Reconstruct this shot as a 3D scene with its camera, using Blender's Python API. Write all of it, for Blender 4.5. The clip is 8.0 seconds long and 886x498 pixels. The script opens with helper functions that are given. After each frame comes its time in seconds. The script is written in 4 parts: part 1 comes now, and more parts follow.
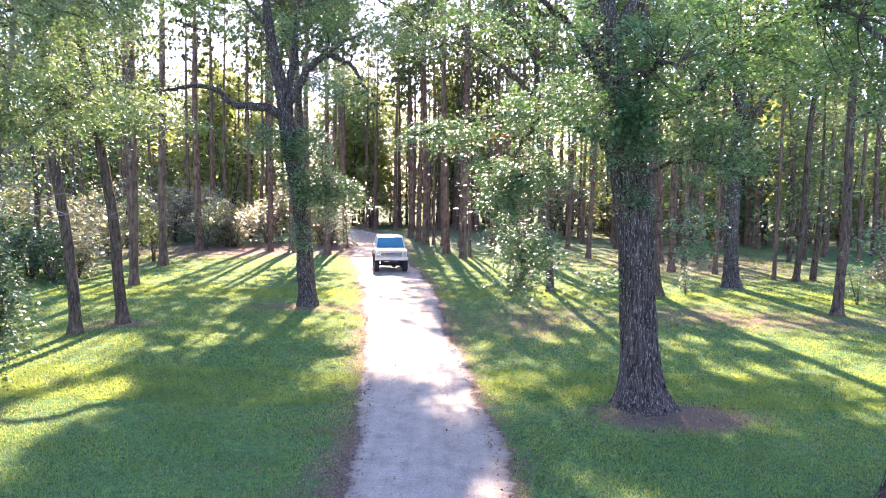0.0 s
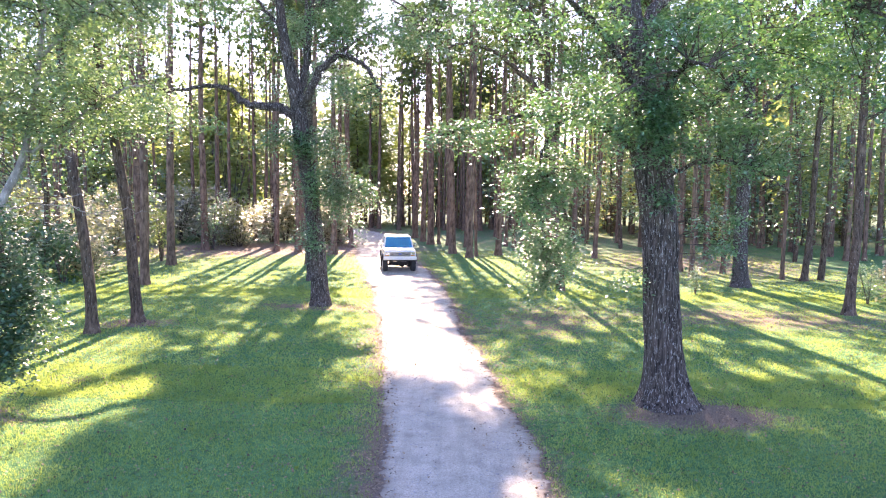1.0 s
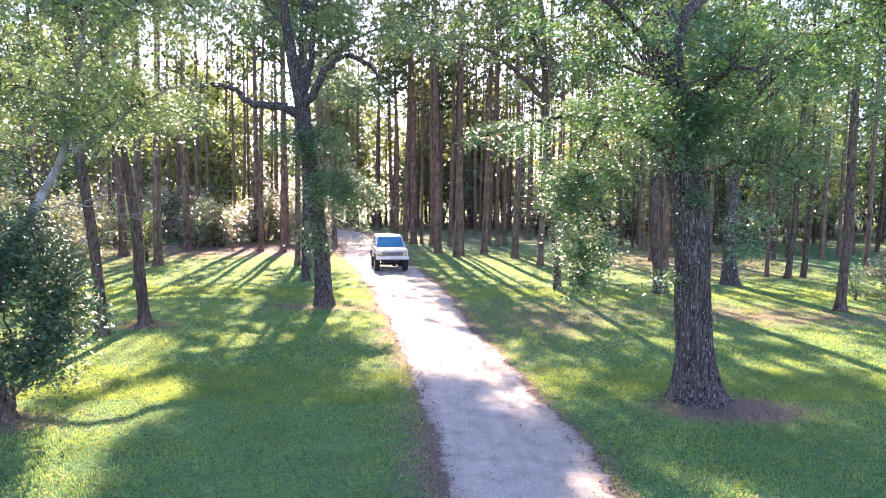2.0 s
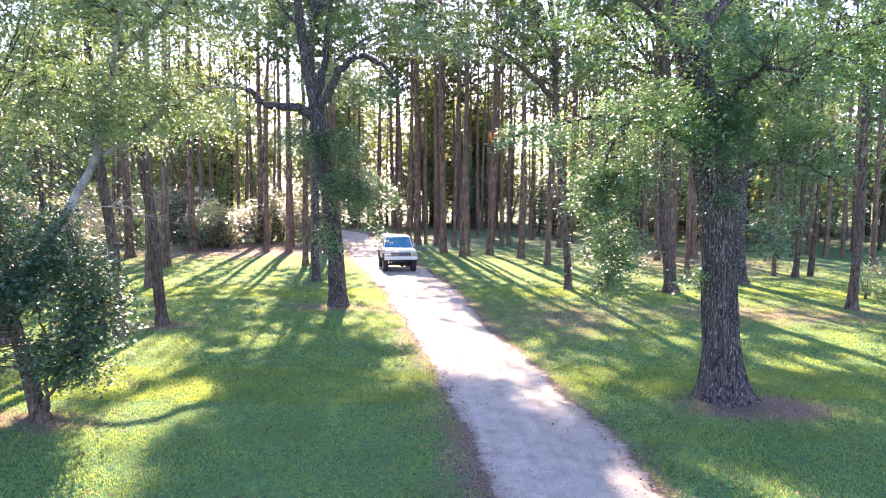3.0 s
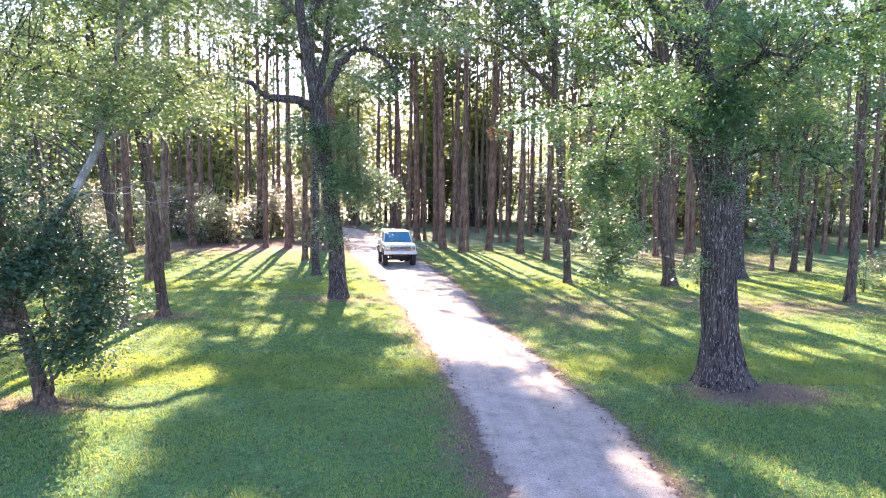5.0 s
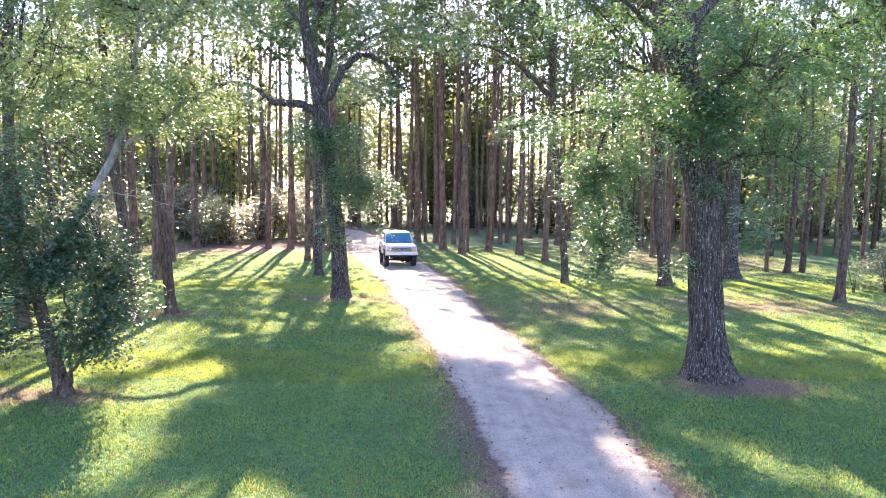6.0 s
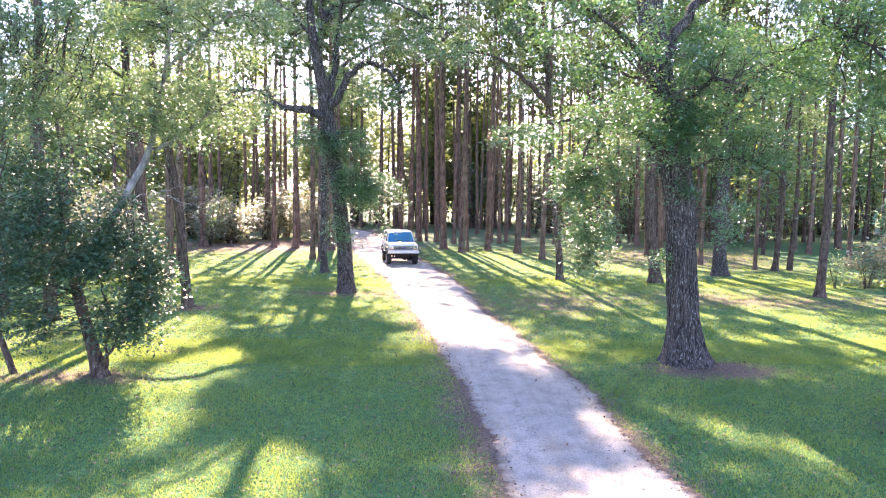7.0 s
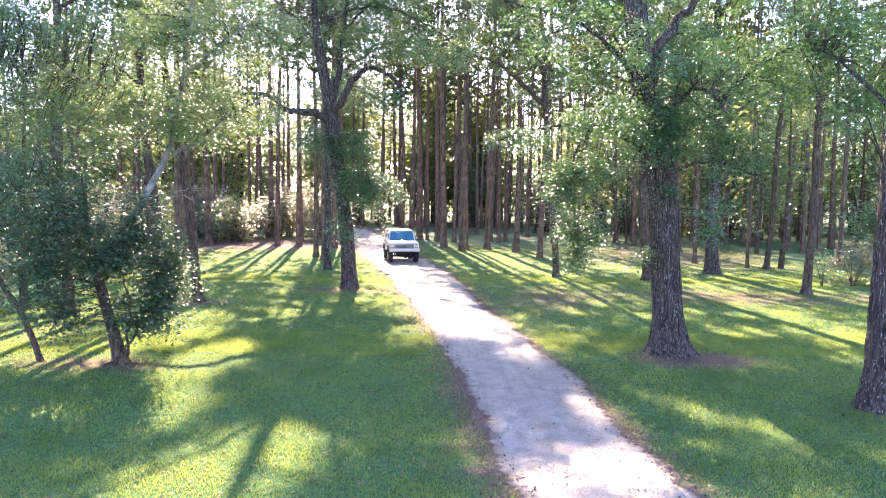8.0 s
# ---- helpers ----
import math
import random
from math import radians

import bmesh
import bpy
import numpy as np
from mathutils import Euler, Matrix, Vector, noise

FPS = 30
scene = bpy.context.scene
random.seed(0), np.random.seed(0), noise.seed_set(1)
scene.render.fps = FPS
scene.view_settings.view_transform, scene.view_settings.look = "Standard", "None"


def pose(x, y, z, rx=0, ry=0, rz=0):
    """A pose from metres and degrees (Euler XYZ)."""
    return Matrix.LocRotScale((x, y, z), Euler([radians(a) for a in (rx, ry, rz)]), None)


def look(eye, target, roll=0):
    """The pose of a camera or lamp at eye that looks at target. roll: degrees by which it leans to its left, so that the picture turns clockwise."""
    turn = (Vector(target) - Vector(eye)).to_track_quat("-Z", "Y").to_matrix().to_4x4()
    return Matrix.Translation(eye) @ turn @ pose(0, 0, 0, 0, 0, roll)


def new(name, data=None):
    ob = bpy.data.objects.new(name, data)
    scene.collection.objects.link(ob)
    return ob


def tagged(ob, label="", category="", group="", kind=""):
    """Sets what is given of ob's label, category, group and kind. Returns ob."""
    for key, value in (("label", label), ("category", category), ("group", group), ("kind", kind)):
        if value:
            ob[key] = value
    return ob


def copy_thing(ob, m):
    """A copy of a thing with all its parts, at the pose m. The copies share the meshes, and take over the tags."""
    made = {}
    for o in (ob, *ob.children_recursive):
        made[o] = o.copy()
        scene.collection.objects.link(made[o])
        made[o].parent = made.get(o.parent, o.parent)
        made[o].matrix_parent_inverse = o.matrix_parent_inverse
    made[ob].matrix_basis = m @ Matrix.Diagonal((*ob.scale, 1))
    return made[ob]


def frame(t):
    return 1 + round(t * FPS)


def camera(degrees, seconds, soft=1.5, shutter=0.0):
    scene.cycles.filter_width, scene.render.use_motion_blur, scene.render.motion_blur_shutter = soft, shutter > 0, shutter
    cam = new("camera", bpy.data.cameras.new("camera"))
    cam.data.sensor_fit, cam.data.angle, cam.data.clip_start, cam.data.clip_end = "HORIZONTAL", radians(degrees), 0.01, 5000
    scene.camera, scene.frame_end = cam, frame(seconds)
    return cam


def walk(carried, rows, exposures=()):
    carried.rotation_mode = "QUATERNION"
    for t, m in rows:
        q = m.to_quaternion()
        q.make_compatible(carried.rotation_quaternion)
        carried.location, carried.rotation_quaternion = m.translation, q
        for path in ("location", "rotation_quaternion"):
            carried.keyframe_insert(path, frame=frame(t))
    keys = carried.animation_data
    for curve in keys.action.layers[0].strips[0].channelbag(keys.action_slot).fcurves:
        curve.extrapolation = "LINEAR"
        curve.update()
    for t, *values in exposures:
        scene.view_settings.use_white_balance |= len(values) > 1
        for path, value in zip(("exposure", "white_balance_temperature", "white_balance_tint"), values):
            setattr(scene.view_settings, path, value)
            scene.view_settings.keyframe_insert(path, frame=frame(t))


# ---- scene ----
cam = camera(63.5, 8.0, soft=1.1)
PATH = [
    (0, (0.14, -0.322, 4.586), (0.116, 1.672, 4.435), 0.6),
    (0.5, (0.018, -0.354, 4.586), (-0.006, 1.64, 4.435), 0.6),
    (1, (-0.416, -0.39, 4.584), (-0.437, 1.604, 4.432), 0.6),
    (1.5, (-1.139, -0.468, 4.592), (-1.06, 1.525, 4.439), 0.6),
    (2, (-1.976, -0.546, 4.593), (-1.902, 1.447, 4.44), 0.6),
    (3.5, (-2.744, -0.614, 4.579), (-2.656, 1.378, 4.427), 0.4),
    (4, (-2.764, -0.631, 4.396), (-2.678, 1.362, 4.242), 0.4),
    (4.5, (-2.769, -0.642, 4.311), (-2.679, 1.35, 4.156), 0.5),
    (6, (-2.764, -1.507, 4.32), (-2.677, 0.486, 4.171), 0.6),
    (6.5, (-2.798, -2.273, 4.323), (-2.711, -0.28, 4.175), 0.6),
    (7, (-2.793, -3.141, 4.334), (-2.709, -1.149, 4.186), 0.6),
    (7.5, (-2.786, -3.984, 4.32), (-2.703, -1.992, 4.171), 0.6),
    (8, (-2.78, -4.335, 4.36), (-2.699, -2.342, 4.21), 0.7),
]
EXPOSURES = [(t, 2.36 + e, 5850, 45) for t, e in ((0.0, -0.05), (0.5, -0.05), (1.0, 0.15), (1.5, -0.1), (2.0, -0.08), (3.5, 0.0), (4.5, 0.0), (6.5, 0.0), (7.0, 0.14), (7.5, 0.1), (8.0, 0.0))]
walk(cam, [(t, look(eye, target, roll)) for t, eye, target, roll in PATH], EXPOSURES)


# ---- world, sun, exposure ----
SUN_UP, SUN_LEFT = 31.0, 5.0          # degrees above the horizon; degrees left of straight ahead (+y)
world = bpy.data.worlds.new("sky")
scene.world = world
world.use_nodes = True
wn = world.node_tree.nodes
sky = wn.new("ShaderNodeTexSky")
sky.sky_type = "NISHITA"
sky.sun_disc = False
sky.sun_elevation = radians(SUN_UP)
sky.sun_rotation = radians(-SUN_LEFT)
sky.air_density, sky.dust_density, sky.ozone_density = 1.0, 0.6, 1.5
wn["Background"].inputs["Strength"].default_value = 0.116
world.node_tree.links.new(sky.outputs["Color"], wn["Background"].inputs["Color"])
lamp = bpy.data.lights.new("sun", "SUN")
lamp.energy, lamp.angle, lamp.color = 5.0, radians(0.53), (1.0, 0.83, 0.49)
sun = new("sun", lamp)
_a, _e = radians(SUN_LEFT), radians(SUN_UP)
sun_from = Vector((-math.sin(_a) * math.cos(_e), math.cos(_a) * math.cos(_e), math.sin(_e)))
sun.matrix_world = look(sun_from * 60, (0, 0, 0))


# ---- materials ----
def material(name):
    m = bpy.data.materials.new(name)
    m.use_nodes = True
    return m, m.node_tree.nodes, m.node_tree.links, m.node_tree.nodes["Principled BSDF"]


def noise_tex(nt, scale, detail=4.0, rough=0.6, coord=None, stretch=None):
    """A noise texture in object space, stretched if asked."""
    tex = nt.nodes.new("ShaderNodeTexNoise")
    tex.inputs["Scale"].default_value, tex.inputs["Detail"].default_value = scale, detail
    tex.inputs["Roughness"].default_value = rough
    src = coord
    if src is None:
        src = nt.nodes.new("ShaderNodeTexCoord").outputs["Object"]
    if stretch:
        mp = nt.nodes.new("ShaderNodeMapping")
        mp.inputs["Scale"].default_value = stretch
        nt.links.new(src, mp.inputs["Vector"])
        src = mp.outputs["Vector"]
    nt.links.new(src, tex.inputs["Vector"])
    return tex


def ramp(nt, src, stops):
    r = nt.nodes.new("ShaderNodeValToRGB")
    while len(r.color_ramp.elements) < len(stops):
        r.color_ramp.elements.new(0.5)
    for e, (p, c) in zip(r.color_ramp.elements, stops):
        e.position, e.color = p, (*c, 1) if len(c) == 3 else c
    nt.links.new(src, r.inputs["Fac"])
    return r


def mix_rgb(nt, fac, a, b, mode="MIX"):
    m = nt.nodes.new("ShaderNodeMix")
    m.data_type, m.blend_type = "RGBA", mode
    for sock, val in ((m.inputs[0], fac), (m.inputs[6], a), (m.inputs[7], b)):
        if hasattr(val, "is_linked"):
            nt.links.new(val, sock)
        elif isinstance(val, (int, float)):
            sock.default_value = val
        else:
            sock.default_value = (*val, 1)
    return m.outputs[2]


def bump(nt, height, strength, distance, bsdf):
    b = nt.nodes.new("ShaderNodeBump")
    b.inputs["Strength"].default_value, b.inputs["Distance"].default_value = strength, distance
    nt.links.new(height, b.inputs["Height"])
    nt.links.new(b.outputs["Normal"], bsdf.inputs["Normal"])


def plain(name, colour, rough=0.5, metal=0.0, grain=0.15, scale=20.0, coat=0.0):
    m, n, l, b = material(name)
    tex = noise_tex(m.node_tree, scale)
    dark = [c * (1 - grain) for c in colour]
    light = [min(1, c * (1 + grain)) for c in colour]
    r = ramp(m.node_tree, tex.outputs["Fac"], [(0.3, dark), (0.7, light)])
    l.new(r.outputs["Color"], b.inputs["Base Color"])
    b.inputs["Roughness"].default_value, b.inputs["Metallic"].default_value = rough, metal
    b.inputs["Coat Weight"].default_value = coat
    return m


def bark(name, dark, light, scale=9.0, stretch=(1, 1, 0.18), fleck=0.0, fleck_colour=(0.42, 0.42, 0.38), depth=0.03):
    m, n, l, b = material(name)
    nt = m.node_tree
    ridges = noise_tex(nt, scale, 6, 0.65, None, stretch)
    broad = noise_tex(nt, 1.3, 3, 0.5)
    col = ramp(nt, ridges.outputs["Fac"], [(0.34, dark), (0.66, light)]).outputs["Color"]
    shade = ramp(nt, broad.outputs["Fac"], [(0.3, (0.75, 0.75, 0.75)), (0.7, (1.15, 1.12, 1.08))])
    col = mix_rgb(nt, 1.0, col, shade.outputs["Color"], "MULTIPLY")
    if fleck:
        spots = noise_tex(nt, 36.0, 5, 0.75, None, (1, 1, 0.22))
        mask = ramp(nt, spots.outputs["Fac"], [(0.66 - fleck, (0, 0, 0)), (0.70 - fleck * 0.8, (1, 1, 1))])
        col = mix_rgb(nt, mask.outputs["Color"], col, fleck_colour)
    l.new(col, b.inputs["Base Color"])
    b.inputs["Roughness"].default_value = 0.95
    b.inputs["Specular IOR Level"].default_value = 0.15
    bump(nt, ridges.outputs["Fac"], 0.9, depth, b)
    return m


def leaf(name, low, high, through_low, through_high, gloss=0.4, share=0.45, wax=0.0):
    """A leaf: a waxy surface that also lets light through; each leaf differs a little."""
    m, n, l, b = material(name)
    nt = m.node_tree
    geo = n.new("ShaderNodeNewGeometry")
    front = ramp(nt, geo.outputs["Random Per Island"], [(0.0, low), (1.0, high)])
    back = ramp(nt, geo.outputs["Random Per Island"], [(0.0, through_low), (1.0, through_high)])
    patch = noise_tex(nt, 0.7, 2, 0.5)
    tone = ramp(nt, patch.outputs["Fac"], [(0.3, (0.8, 0.85, 0.8)), (0.7, (1.15, 1.1, 0.95))])
    l.new(mix_rgb(nt, 1.0, front.outputs["Color"], tone.outputs["Color"], "MULTIPLY"), b.inputs["Base Color"])
    b.inputs["Roughness"].default_value = gloss
    b.inputs["Specular IOR Level"].default_value = 0.5 if gloss > 0.45 else 1.0
    b.inputs["Coat Weight"].default_value, b.inputs["Coat Roughness"].default_value = wax, 0.42
    t = n.new("ShaderNodeBsdfTranslucent")
    l.new(mix_rgb(nt, 1.0, back.outputs["Color"], tone.outputs["Color"], "MULTIPLY"), t.inputs["Color"])
    s = n.new("ShaderNodeMixShader")
    s.inputs[0].default_value = share
    l.new(b.outputs[0], s.inputs[1])
    l.new(t.outputs[0], s.inputs[2])
    l.new(s.outputs[0], n["Material Output"].inputs["Surface"])
    return m


oak_bark = bark("oak_bark", (0.012, 0.010, 0.009), (0.155, 0.130, 0.112), 22, (1, 1, 0.10), 0.098, depth=0.06)
grey_bark = bark("grey_bark", (0.030, 0.022, 0.016), (0.195, 0.145, 0.105), 13, (1, 1, 0.22), 0.05)
pale_bark = bark("pale_bark", (0.16, 0.15, 0.14), (0.42, 0.40, 0.37), 5, (1, 1, 0.6), 0.08, (0.6, 0.6, 0.56), 0.01)
pine_bark = bark("pine_bark", (0.075, 0.049, 0.036), (0.30, 0.208, 0.150), 7, (1, 1, 0.3), 0.0)
twig_bark = bark("twig_bark", (0.05, 0.042, 0.036), (0.15, 0.13, 0.11), 20, (1, 1, 0.5), 0.0, depth=0.004)
oak_leaf = leaf("oak_leaf", (0.028, 0.112, 0.060), (0.140, 0.320, 0.180), (0.10, 0.27, 0.06), (0.28, 0.46, 0.10), 0.40, 0.31, 0.3)
holly_leaf = leaf("holly_leaf", (0.022, 0.076, 0.050), (0.115, 0.225, 0.145), (0.06, 0.16, 0.04), (0.16, 0.30, 0.06), 0.46, 0.25)
light_leaf = leaf("light_leaf", (0.046, 0.120, 0.078), (0.200, 0.345, 0.235), (0.17, 0.33, 0.09), (0.42, 0.54, 0.16), 0.40, 0.36, 0.6)
shrub_leaf = leaf("shrub_leaf", (0.140, 0.165, 0.120), (0.350, 0.345, 0.270), (0.30, 0.35, 0.16), (0.52, 0.49, 0.28), 0.38, 0.4)
yellow_leaf = leaf("yellow_leaf", (0.090, 0.130, 0.040), (0.180, 0.210, 0.070), (0.38, 0.50, 0.10), (0.64, 0.68, 0.20), 0.35, 0.45)
wood_leaf = leaf("wood_leaf", (0.080, 0.130, 0.055), (0.190, 0.250, 0.110), (0.34, 0.50, 0.13), (0.66, 0.72, 0.26), 0.30, 0.5)
needle = leaf("needle", (0.030, 0.060, 0.022), (0.070, 0.110, 0.040), (0.10, 0.18, 0.04), (0.22, 0.30, 0.07), 0.5, 0.35)
dead_needle = leaf("dead_needle", (0.16, 0.070, 0.030), (0.26, 0.125, 0.055), (0.25, 0.11, 0.04), (0.35, 0.17, 0.07), 0.6, 0.3)
grass_blade = leaf("grass_blade", (0.032, 0.132, 0.052), (0.108, 0.282, 0.110), (0.48, 0.61, 0.10), (0.56, 0.66, 0.13), 0.6, 0.48)
dry_leaf = leaf("dry_leaf", (0.030, 0.017, 0.011), (0.42, 0.295, 0.185), (0.12, 0.06, 0.03), (0.30, 0.18, 0.09), 0.7, 0.15)


def ground_material():
    m, n, l, b = material("lawn")
    nt = m.node_tree
    att = n.new("ShaderNodeAttribute")
    att.attribute_name = "litter"
    fine = noise_tex(nt, 26.0, 6, 0.7)
    mid = noise_tex(nt, 1.7, 5, 0.65)
    broad = noise_tex(nt, 0.25, 3, 0.5)
    g1 = ramp(nt, fine.outputs["Fac"], [(0.30, (0.034, 0.115, 0.048)), (0.55, (0.098, 0.222, 0.074)), (0.75, (0.170, 0.290, 0.098))])
    tone = ramp(nt, broad.outputs["Fac"], [(0.3, (0.85, 0.95, 0.9)), (0.7, (1.15, 1.08, 1.0))])
    green = mix_rgb(nt, 1.0, g1.outputs["Color"], tone.outputs["Color"], "MULTIPLY")
    tufts = noise_tex(nt, 7.0, 4, 0.7)
    depth = ramp(nt, tufts.outputs["Fac"], [(0.34, (0.62, 0.66, 0.64)), (0.62, (1.20, 1.18, 1.16))])
    green = mix_rgb(nt, 1.0, green, depth.outputs["Color"], "MULTIPLY")
    grit = noise_tex(nt, 42.0, 6, 0.75)
    brown = ramp(nt, grit.outputs["Fac"], [(0.3, (0.044, 0.030, 0.020)), (0.5, (0.175, 0.130, 0.088)), (0.72, (0.44, 0.355, 0.255))])
    add = n.new("ShaderNodeMath")
    add.operation = "ADD"
    l.new(att.outputs["Fac"], add.inputs[0])
    spread = n.new("ShaderNodeMath")
    spread.operation = "MULTIPLY_ADD"
    l.new(mid.outputs["Fac"], spread.inputs[0])
    spread.inputs[1].default_value, spread.inputs[2].default_value = 1.3, -0.65
    l.new(spread.outputs[0], add.inputs[1])
    speck = n.new("ShaderNodeMath")
    speck.operation = "MULTIPLY_ADD"
    l.new(fine.outputs["Fac"], speck.inputs[0])
    speck.inputs[1].default_value = 0.7
    l.new(add.outputs[0], speck.inputs[2])
    mask = ramp(nt, speck.outputs[0], [(0.58, (0, 0, 0)), (0.93, (1, 1, 1))])
    l.new(mix_rgb(nt, mask.outputs["Color"], green, brown.outputs["Color"]), b.inputs["Base Color"])
    b.inputs["Roughness"].default_value = 0.95
    b.inputs["Specular IOR Level"].default_value = 0.2
    bump(nt, fine.outputs["Fac"], 0.8, 0.03, b)
    return m


def road_material():
    m, n, l, b = material("gravel_road")
    nt = m.node_tree
    grit = noise_tex(nt, 36.0, 7, 0.8)
    mid = noise_tex(nt, 2.2, 5, 0.65)
    along = noise_tex(nt, 1.4, 4, 0.6, None, (2.2, 0.12, 1))
    c = ramp(nt, grit.outputs["Fac"], [(0.30, (0.15, 0.132, 0.10)), (0.46, (0.43, 0.395, 0.315)), (0.70, (0.66, 0.62, 0.51))])
    s1 = ramp(nt, mid.outputs["Fac"], [(0.32, (0.76, 0.74, 0.71)), (0.62, (1.06, 1.05, 1.03))])
    s2 = ramp(nt, along.outputs["Fac"], [(0.35, (0.86, 0.84, 0.82)), (0.65, (1.08, 1.07, 1.06))])
    col = mix_rgb(nt, 1.0, c.outputs["Color"], s1.outputs["Color"], "MULTIPLY")
    col = mix_rgb(nt, 1.0, col, s2.outputs["Color"], "MULTIPLY")
    att = n.new("ShaderNodeAttribute")
    att.attribute_name = "litter"
    edge = n.new("ShaderNodeMath")
    edge.operation = "MULTIPLY_ADD"
    l.new(grit.outputs["Fac"], edge.inputs[0])
    edge.inputs[1].default_value = 0.9
    l.new(att.outputs["Fac"], edge.inputs[2])
    mask = ramp(nt, edge.outputs[0], [(0.75, (0, 0, 0)), (1.15, (1, 1, 1))])
    col = mix_rgb(nt, mask.outputs["Color"], col, (0.15, 0.11, 0.08))
    l.new(col, b.inputs["Base Color"])
    b.inputs["Roughness"].default_value = 0.93
    bump(nt, grit.outputs["Fac"], 0.7, 0.02, b)
    return m


lawn, gravel = ground_material(), road_material()
rng = np.random.default_rng(7)


# ---- mesh helpers ----
def mesh_of(name, V, F, mat, smooth=False):
    """A mesh from arrays of vertices and of faces that all have the same number of corners."""
    V, F = np.asarray(V, dtype=np.float32), np.asarray(F, dtype=np.int32)
    me = bpy.data.meshes.new(name)
    k = F.shape[1]
    me.vertices.add(len(V))
    me.vertices.foreach_set("co", V.ravel())
    me.loops.add(F.size)
    me.loops.foreach_set("vertex_index", F.ravel())
    me.polygons.add(len(F))
    me.polygons.foreach_set("loop_start", np.arange(0, F.size, k, dtype=np.int32))
    if smooth:
        me.polygons.foreach_set("use_smooth", np.ones(len(F), dtype=bool))
    me.update(calc_edges=True)
    me.validate()
    me.materials.append(mat)
    return me


def piece(name, me, parent, label=""):
    ob = new(name, me)
    ob.parent = parent
    return tagged(ob, label)


def part(name, bm, mat, parent, label="", smooth=False):
    me = bpy.data.meshes.new(name)
    bmesh.ops.recalc_face_normals(bm, faces=bm.faces)
    if smooth:
        for f in bm.faces:
            f.smooth = True
    bm.to_mesh(me)
    bm.free()
    me.materials.append(mat)
    return piece(name, me, parent, label)


def curve_points(pts, n):
    """n points on a smooth curve through the given points."""
    P = np.asarray(pts, dtype=float)
    Q = np.vstack([2 * P[0] - P[1], P, 2 * P[-1] - P[-2]])
    out = []
    for u in np.linspace(0, len(P) - 1, n):
        i = min(int(u), len(P) - 2)
        f = u - i
        a, b, c, d = Q[i], Q[i + 1], Q[i + 2], Q[i + 3]
        out.append(0.5 * (2 * b + (c - a) * f + (2 * a - 5 * b + 4 * c - d) * f * f + (3 * b - a - 3 * c + d) * f ** 3))
    return np.array(out)


def tube(P, R, segs=8, ridge=0.0, seed=0, lumps=0.0):
    """A tapered tube along P; ridge: depth of bark furrows as a share of the radius."""
    P, R = np.asarray(P, float), np.asarray(R, float)
    T = np.gradient(P, axis=0)
    T /= np.linalg.norm(T, axis=1)[:, None] + 1e-9
    ref = np.array([1.0, 0, 0]) if abs(T[0][0]) < 0.8 else np.array([0, 1.0, 0])
    A = ref - T * (T @ ref)[:, None]
    A /= np.linalg.norm(A, axis=1)[:, None] + 1e-9
    B = np.cross(T, A)
    th = np.linspace(0, 2 * np.pi, segs, endpoint=False)
    k = len(P)
    rad = np.repeat(R[:, None], segs, 1)
    if ridge or lumps:
        s = np.concatenate([[0], np.cumsum(np.linalg.norm(np.diff(P, axis=0), axis=1))])
        g = np.random.default_rng(seed)
        wob = np.zeros((k, segs))
        if ridge:
            for j in range(6):
                f = int(g.integers(9, 20))
                wob += np.sin(f * th[None] + 1.6 * np.sin(s[:, None] * g.uniform(1.5, 5) + g.uniform(0, 6)) + g.uniform(0, 6)) * ridge / 3
        if lumps:
            for j in range(4):
                wob += np.sin((j + 1) * th[None] + g.uniform(0, 6) + np.sin(s[:, None] * g.uniform(0.5, 2))) * lumps / (j + 1) * np.cos(s[:, None] * g.uniform(0.3, 1.4))
        rad = rad * (1 + wob)
    V = P[:, None] + rad[..., None] * (np.cos(th)[None, :, None] * A[:, None] + np.sin(th)[None, :, None] * B[:, None])
    i, j = np.meshgrid(np.arange(k - 1), np.arange(segs), indexing="ij")
    jn = (j + 1) % segs
    F = np.stack([i * segs + j, i * segs + jn, (i + 1) * segs + jn, (i + 1) * segs + j], -1).reshape(-1, 4)
    return V.reshape(-1, 3), F


def joined(parts):
    Vs, Fs, n = [], [], 0
    for V, F in parts:
        Vs.append(V)
        Fs.append(F + n)
        n += len(V)
    return np.vstack(Vs), np.vstack(Fs)


def unit(a):
    return a / (np.linalg.norm(a, axis=1)[:, None] + 1e-9)


